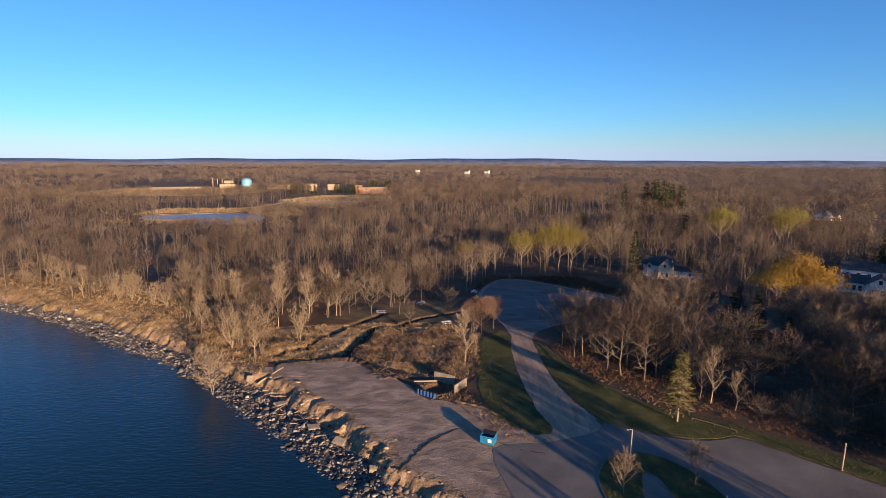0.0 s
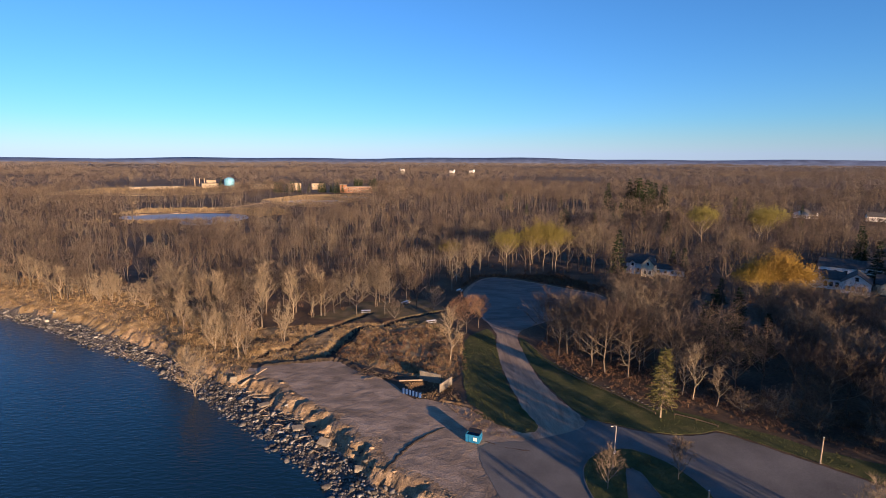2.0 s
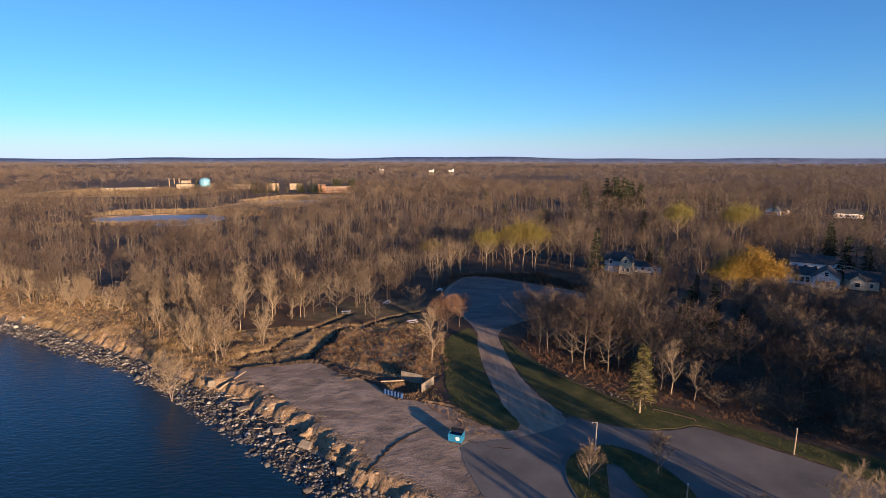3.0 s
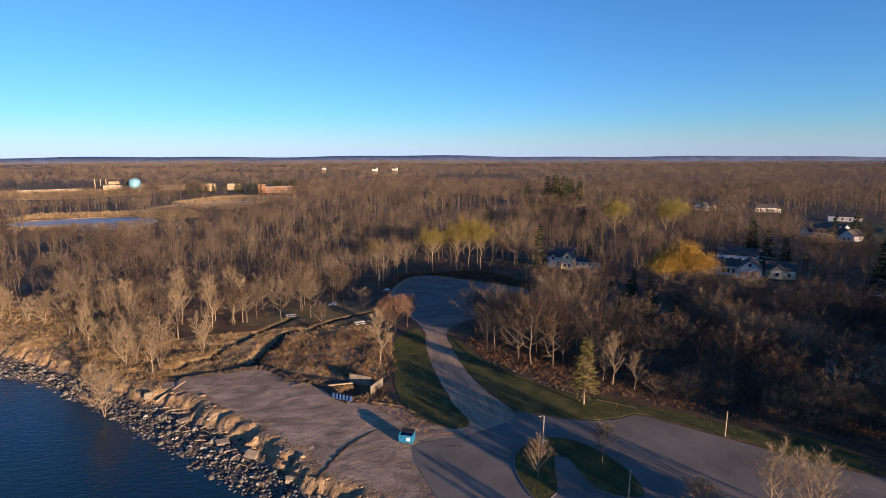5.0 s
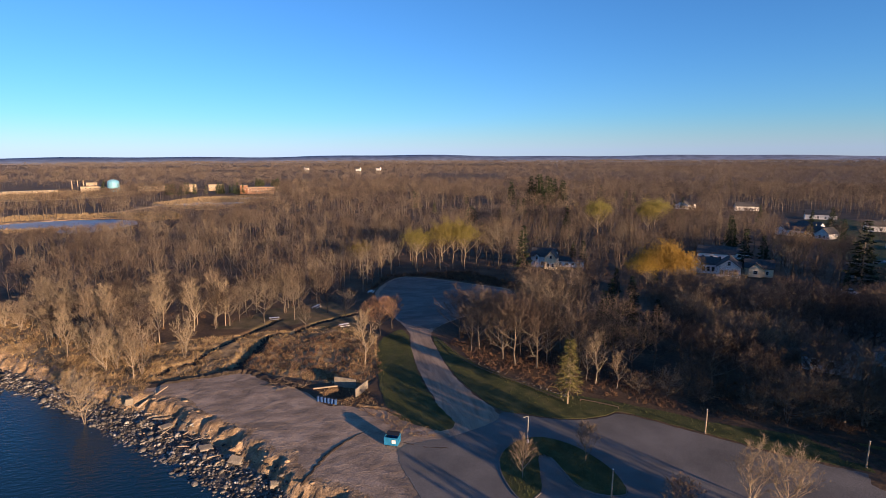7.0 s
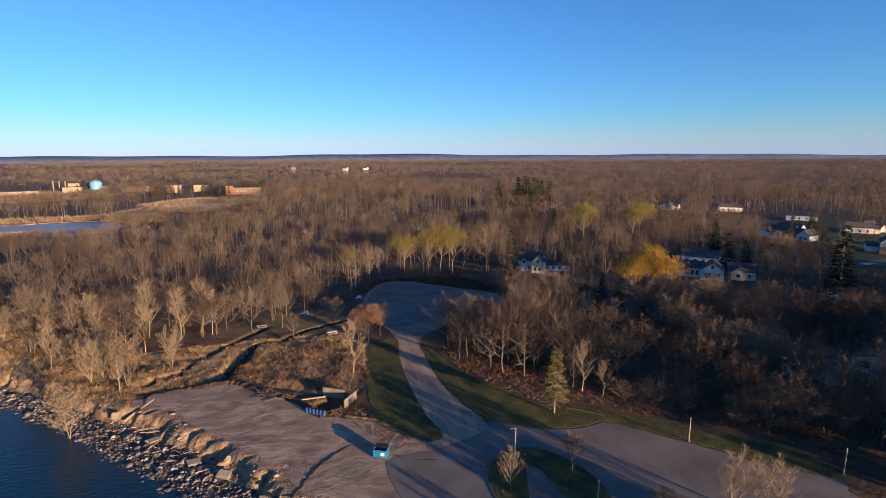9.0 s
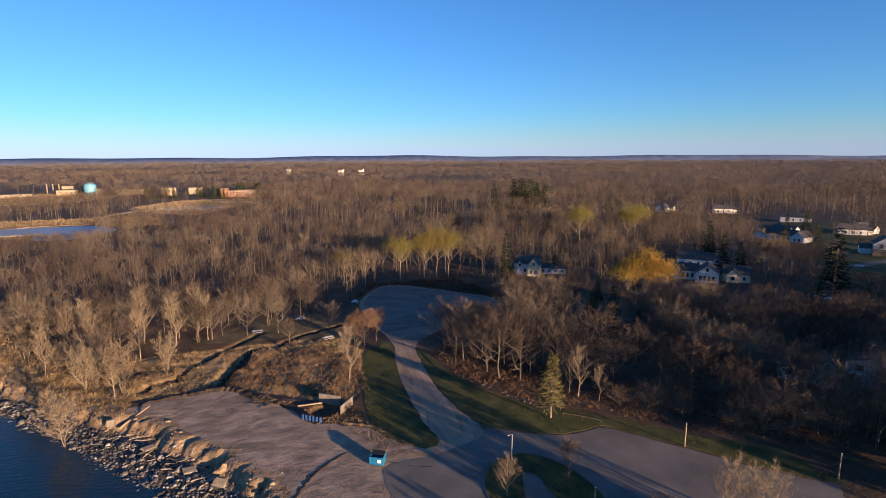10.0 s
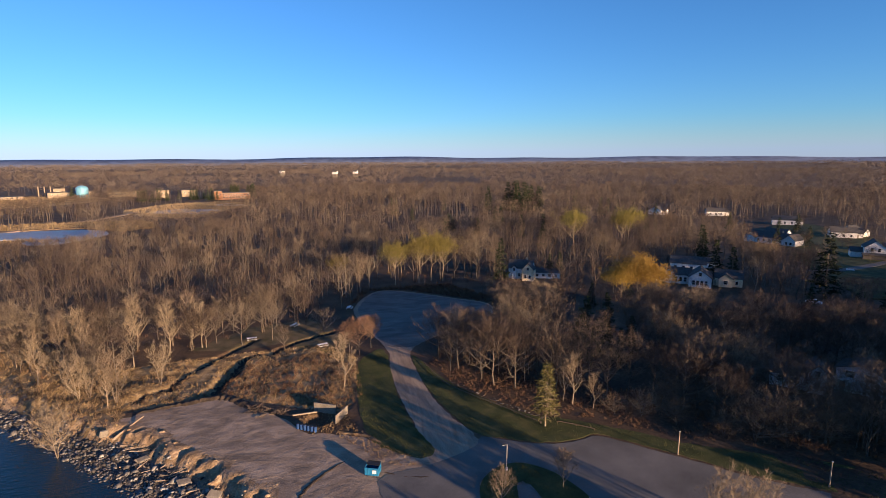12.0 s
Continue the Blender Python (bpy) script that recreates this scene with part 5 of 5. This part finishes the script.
def front_windows(parent, x0, x1, y, z, n, w=0.9, h=1.2):
    for i in range(n):
        window(parent, x0 + (x1 - x0) * (i + 0.5) / n, y, z, w, h)


def door(parent, x, y, z=0.1, m=None):
    d = part("door", box((0.95, 0.08, 2.05), (x, y, z), 0.01), m or M_WOOD, parent)
    part("handle", box((0.05, 0.07, 0.12), (x + 0.36, y - 0.05, z + 1.0)), M_POLE, d)


# cream cottage by the lot
h = thing("house", facing(74.5, 180.5, -12), "small cream cottage with a dark gabled roof among trees", "house")
volume(h, -1.2, 4.2, 8.6, 6.5, 4.2, 2.6, "x", M_WHITE, M_GREYROOF, chimney=True)
volume(h, 2.2, 0.6, 4.2, 4.2, 4.3, 2.3, "y", M_CREAM, M_GREYROOF)
volume(h, -3.2, 0.9, 1.6, 1.6, 4.4, 0.8, "y", M_WHITE, M_GREYROOF)
front_windows(h, 0.6, 3.8, -1.54, 1.0, 2, 0.8, 1.2)
window(h, 2.2, -1.54, 4.0, 0.8, 1.1)
front_windows(h, -5.2, -0.2, 0.9, 1.0, 2, 0.8, 1.2)
window(h, -3.2, 0.06, 3.2, 0.8, 1.0)
door(h, -0.4, 0.9)
h = thing("shed", facing(85, 182.5), "long low white outbuilding behind bare trees", "shed")
volume(h, 0, 0, 10, 5, 2.3, 1.2, "x", M_WHITE, M_GREYROOF)
front_windows(h, -4.5, 4.5, -2.54, 0.8, 4, 0.9, 0.9)

# the large white house
h = thing("house", facing(128.5, 153), "large rambling white house with dark hipped gables", "house")
volume(h, 0, 4.5, 7.2, 9, 3.6, 2.6, "y", M_WHITE, M_ROOF)
volume(h, -9, 7.5, 11.5, 6.5, 3.3, 2.0, "x", M_WHITE, M_ROOF)
volume(h, -10, 4.6, 2.6, 1.6, 4.2, 1.2, "y", M_WHITE, M_ROOF)
volume(h, -4.5, 18, 12, 7, 5.6, 2.2, "x", M_WHITE, M_ROOF, chimney=True)
volume(h, 9.0, 9.5, 8.5, 6.5, 3.0, 2.4, "x", M_CREAM, M_ROOF)
volume(h, 8.0, 5.9, 4.2, 2.2, 3.0, 1.7, "y", M_CREAM, M_ROOF)
front_windows(h, -2.6, 2.6, -0.04, 1.0, 4, 0.9, 1.5)
window(h, 0, -0.04, 4.1, 0.9, 1.2)
front_windows(h, -14.4, -4.0, 4.21, 0.9, 7, 0.9, 1.5)
window(h, -10, 3.76, 3.4, 0.9, 1.1)
front_windows(h, -10, 1, 14.46, 3.4, 4, 0.9, 1.2)
front_windows(h, 5.8, 12.6, 6.21, 0.9, 3, 0.8, 1.1)
window(h, 8, 4.76, 1.0, 1.2, 1.2)
door(h, 4.6, 6.2)
h = thing("garage", facing(155, 184, 15), "cream garage with a grey roof behind the house", "garage")
volume(h, 0, 0, 9, 6, 2.6, 1.4, "x", M_CREAM, M_GREYROOF)
for x in (-2.2, 2.2):
    part("garage_door", box((2.8, 0.08, 2.1), (x, -3.03, 0.05), 0.02), M_TRIM, h)


def car(x, y, turn, paint, label):
    c = thing("car", facing(x, y, turn), label, "car")
    bm = box((4.3, 1.75, 0.62), (0, 0, 0.32), 0.12)
    part("body", bm, paint, c)
    bm = box((2.3, 1.55, 0.55), (-0.15, 0, 0.93), 0.05)
    for v in bm.verts:
        if v.co.z > 1.2:
            v.co.x, v.co.y = -0.15 + (v.co.x + 0.15) * 0.72, v.co.y * 0.85
    part("cabin", bm, M_PANE, c)
    part("roof", box((1.55, 1.3, 0.05), (-0.15, 0, 1.48), 0.02), paint, c)
    for sx in (-1.35, 1.35):
        for sy in (-0.8, 0.8):
            wheel = part("wheel", rod((sx, sy - 0.1, 0.32), (sx, sy + 0.1, 0.32), 0.32, 0.32, 14), M_BLACK, c)
            part("rim", rod((sx, sy - 0.11, 0.32), (sx, sy + 0.11, 0.32), 0.18, 0.18, 10), M_POLE, wheel)


car(161, 184, 20, M_TRIM, "white car parked beside the garage")
car(147.7, 126.5, -10, M_TRIM, "white car parked under trees near the lawn")

# white houses along the street
h = thing("house", facing(233, 226, -26), "long single-storey white house with a dark roof", "house")
volume(h, 0, 0, 19, 8, 3.2, 2.6, "x", M_WHITE, M_ROOF, chimney=True)
volume(h, 10, -1.5, 6, 9, 3.2, 2.6, "y", M_WHITE, M_ROOF)
volume(h, -10.5, -1, 6, 7, 2.8, 2.0, "y", M_WHITE, M_ROOF)
volume(h, -2, 7, 11, 6, 5, 2.0, "x", M_WHITE, M_GREYROOF)
front_windows(h, -7, 6.5, -4.04, 1.0, 5, 1.0, 1.3)
front_windows(h, 8, 12, -6.04, 1.0, 2, 1.0, 1.3)
door(h, 0.2, -4.03)
h = thing("house", facing(240, 180, 8), "two-storey white house with a dark porch roof", "house")
volume(h, 0, 0, 8, 9, 5.2, 3.0, "y", M_WHITE, M_ROOF)
volume(h, 6.5, 1, 7, 7, 5.0, 2.2, "x", M_WHITE, M_ROOF, chimney=True)
volume(h, -6, 0.5, 5, 7, 3.0, 1.6, "x", M_WHITE, M_ROOF)
volume(h, 3.0, -5.9, 15, 2.6, 2.3, 0.7, "x", M_GREYROOF, M_ROOF)
front_windows(h, -2.6, 2.6, -4.54, 3.6, 2, 1.0, 1.4)
front_windows(h, 4.6, 9.4, -2.54, 3.3, 2, 0.9, 1.2)
for x, y, turn, w, axis, lab in [(304, 288, 5, 14, "x", "white house half hidden by a large tree"), (266, 371, -20, 10, "y", "far white gabled house among the trees"), (302, 349, 10, 13, "x", "far pale house between bare trees"),
                                 (285, 232, 12, 12, "x", "white house with a grey roof behind lawns"), (296, 236, -25, 9, "y", "small white gabled house beyond the street"), (262, 186, 0, 9, "y", "white house at the end of the street")]:
    h = thing("house", facing(x, y, turn), lab, "house")
    volume(h, 0, 0, w, 8, 3.4, 2.6, axis, M_WHITE, M_GREYROOF, chimney=axis == "x")
    volume(h, w * 0.55, 1, 5, 6, 2.8, 1.8, "x", M_WHITE, M_GREYROOF)
    front_windows(h, -w * 0.42, w * 0.42, -4.04, 1.0, 3, 1.0, 1.3)
    door(h, w * 0.55, -2.03)

# pale blue houses in the near woods
h = thing("house", facing(90.5, 77.5, 6), "pale blue-grey house half hidden by bare branches", "house")
volume(h, -2.5, 2.5, 6.4, 5, 2.9, 1.5, "x", M_BLUESIDE, M_ROOF)
volume(h, 1.8, 1.6, 2.8, 5.5, 4.4, 1.3, "y", M_BLUESIDE, M_ROOF)
front_windows(h, -5.4, 0, -0.04, 1.2, 2, 0.9, 1.2)
window(h, 1.8, -1.19, 3.6, 0.8, 1.0)
window(h, 1.8, -1.19, 1.2, 0.8, 1.2)
h = thing("house", facing(98.5, 73.3, -10), "two-storey pale blue house with a white balcony", "house")
volume(h, 0, 3.0, 7.6, 6, 4.5, 1.3, "y", M_BLUESIDE, M_ROOF)
front_windows(h, -3.2, 3.2, -0.04, 3.0, 2, 1.4, 1.3)
window(h, 2.4, -0.04, 0.9, 1.0, 1.2)
door(h, -2.6, -0.03, m=M_BLACK)
bal = part("balcony", box((3.4, 1.3, 0.15), (-2.2, -0.7, 2.5), 0.01), M_TRIM, h)
for i in range(9):
    part("baluster", box((0.05, 0.05, 0.9), (-3.8 + 0.4 * i, -1.3, 2.65)), M_TRIM, bal)
for x in (-3.8, -0.6):
    part("post", box((0.12, 0.12, 2.5), (x, -1.3, 0)), M_TRIM, h)
bench = thing("garden_bench", facing(204, 161, 10), "white garden bench on the lawn", "bench")
part("seat", box((2.6, 0.5, 0.06), (0, 0, 0.45)), M_TRIM, bench)
part("backrest", box((2.6, 0.06, 0.5), (0, 0.25, 0.5)), M_TRIM, bench)
for x in (-1.2, 1.2):
    part("leg", box((0.1, 0.5, 0.45), (x, 0, 0)), M_TRIM, bench)
sheet("lawn", [(170, 128), (190, 132), (235, 165), (262, 178), (300, 230), (318, 290), (270, 268), (228, 215), (196, 172)], 0.42, M_LAWN, "green lawns between the houses", "lawn", 0.6, 4, seed=9)
sheet("road", [(186, 160), (212, 162), (262, 176), (262, 179.5), (212, 166), (186, 164)], 0.46, M_ASPHALT, "narrow residential street", "road", 0.1, 4, seed=10)

# ---- far things inland ----
tank = thing("water_tower", pose(-261, 714, 0) @ Matrix.Scale(0.86, 4), "squat pale blue water tower above the trees", "water tower")
bm = bmesh.new()
prof = [(7.2, 5), (7.6, 6), (7.6, 13), (7.0, 15), (5.4, 16.6), (2.8, 17.6), (0.3, 17.9)]
rings = [[bm.verts.new((r * math.cos(a * math.pi / 14), r * math.sin(a * math.pi / 14), z)) for a in range(28)] for r, z in prof]
for r, q in zip(rings, rings[1:]):
    for i in range(28):
        bm.faces.new((r[i], r[(i + 1) % 28], q[(i + 1) % 28], q[i]))
bm.faces.new(rings[0][::-1])
bm.faces.new(rings[-1])
part("tank", bm, M_TANK, tank)
for i in range(8):
    a = i * math.pi / 4
    part("leg", rod((7 * math.cos(a), 7 * math.sin(a), -0.5), (7 * math.cos(a), 7 * math.sin(a), 6), 0.35, 0.35, 8), M_TANK, tank)
part("riser", rod((0, 0, -0.5), (0, 0, 5.2), 1.0, 1.0, 12), M_TANK, tank)

h = thing("brick_school", facing(-88, 650, 4), "long orange brick building with a flat roof", "building")
for x, w, hh, d in ((-14, 8, 9.5, 12), (4, 30, 7, 16)):
    wl = part("wall", box((w, d, hh), (x, 0, 0)), M_BRICKRED, h)
    part("roof", box((w + 0.6, d + 0.6, 0.4), (x, 0, hh)), M_TAN, h)
front_windows(h, -10, 19, -8.04, 2.0, 9, 1.8, 1.6)
front_windows(h, -10, 19, -8.04, 4.8, 9, 1.8, 1.4)
front_windows(h, -17.5, -10.5, -6.04, 5.0, 2, 1.6, 1.6)
for x, y, w, d, hh, m in [(-172, 700, 14, 12, 9, M_TAN), (-146, 716, 16, 10, 8, M_TAN), (-285, 742, 44, 16, 6.5, M_TAN), (-352, 705, 62, 14, 3.6, M_TAN), (-305, 765, 12, 9, 10, M_TAN), (-220, 735, 40, 12, 6.5, M_TAN)]:
    h = thing("low_building", facing(x, y, 3), "low tan flat-roofed building in the distance", "building", "far buildings")
    part("wall", box((w, d, hh)), m, h)
    part("roof", box((w + 0.8, d + 0.8, 0.4), (0, 0, hh)), M_GREYROOF, h)
    front_windows(h, -w * 0.45, w * 0.45, -d / 2 - 0.04, hh * 0.5, max(3, int(w / 5)), 1.6, 1.5)
for i in range(3):
    t = thing("chimney_stack", pose(-322 + 7 * i, 752 - i, 0), "slim pale chimney stack", "chimney", "chimney stacks")
    part("flue", rod((0, 0, 0), (0, 0, 13), 0.7, 0.6, 10), M_TAN, t)
    part("rim", rod((0, 0, 12.6), (0, 0, 13.2), 0.85, 0.85, 10), M_TAN, t)
for x, y in [(112, 1380), (60, 1350), (-72, 1500)]:
    h = thing("house", facing(x, y, TR.uniform(-30, 30), 8), "tiny white farmhouse far off in the woods", "house", "far houses")
    volume(h, 0, 0, 11, 8, 5, 4, "x", M_WHITE, M_GREYROOF)
    front_windows(h, -5, 5, -4.04, 2, 3, 1.2, 1.5)
    part("basement", box((11, 8, 8.4), (0, 0, -8.4)), M_CONCRETE, h)

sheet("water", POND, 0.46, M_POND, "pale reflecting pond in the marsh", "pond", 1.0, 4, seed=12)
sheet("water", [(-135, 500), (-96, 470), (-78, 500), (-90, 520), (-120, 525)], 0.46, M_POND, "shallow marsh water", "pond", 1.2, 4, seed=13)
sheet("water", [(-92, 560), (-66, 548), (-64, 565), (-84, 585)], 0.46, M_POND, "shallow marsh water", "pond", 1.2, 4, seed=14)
sheet("marsh", [(-215, 378), (-180, 392), (-150, 396), (-120, 386), (-105, 400), (-150, 430), (-215, 425)], 0.5, M_REED, "strip of tan reeds behind the pond", "reeds", 1.2, 4, seed=15)
sheet("marsh", WET, 0.42, M_REED, "open tan marsh ground", "reeds", 1.5, 5, seed=16)
TRACK = [(-206, 372), (-186, 390), (-182, 413), (-172, 431), (-160, 447), (-152, 483), (-146, 511), (-130, 529), (-98, 540)]
sheet("track", TRACK + [(x + 3.5, y - 3) for x, y in TRACK[::-1]], 0.54, M_GRAVEL, "pale track curving past the pond", "track", 0.3, 3, seed=18)
sheet("field", FIELD, 0.42, M_REED, "pale open field by low buildings", "field", 1.0, 6, seed=17)
for i in range(26):
    x, y = TR.uniform(-190, -100), TR.uniform(625, 660)
    place_tree(SPRUCE[i % 2], x, y, TR.uniform(9, 14), TR)
for i in range(14):
    place_tree(SPRUCE[i % 2], TR.uniform(-95, -65), TR.uniform(668, 690), TR.uniform(12, 17), TR)
place_tree(SPRUCE[0], -274, 720, 15, TR)
place_tree(SPRUCE[1], -268, 700, 10, TR)

for poly, n, lab in ((WET, 5000, "tall tan reeds on the marsh"), ([(-222, 380), (-183, 394), (-148, 398), (-116, 370), (-100, 390), (-120, 435), (-222, 425)], 5000, "tall tan reeds behind the pond"), (FIELD, 9000, "pale dry grass of the open field")):
    X, Y = sprinkle(NR, n, poly)
    tufts("reeds", X, Y, NR.uniform(1.0, 2.4, len(X)), 4, 0.22, M_REED, lab, "reeds", NR, 0.5)
for x, y, r, n in ((-160, 352, 26, 260),):
    X, Y = NR.normal(x, r, n), NR.normal(y - 14, 6, n)
    tufts("reeds", X, Y, NR.uniform(1.0, 2.2, n), 5, 0.2, M_REED, "ragged reeds along the near edge of the pond", "reeds", NR, 0.6)
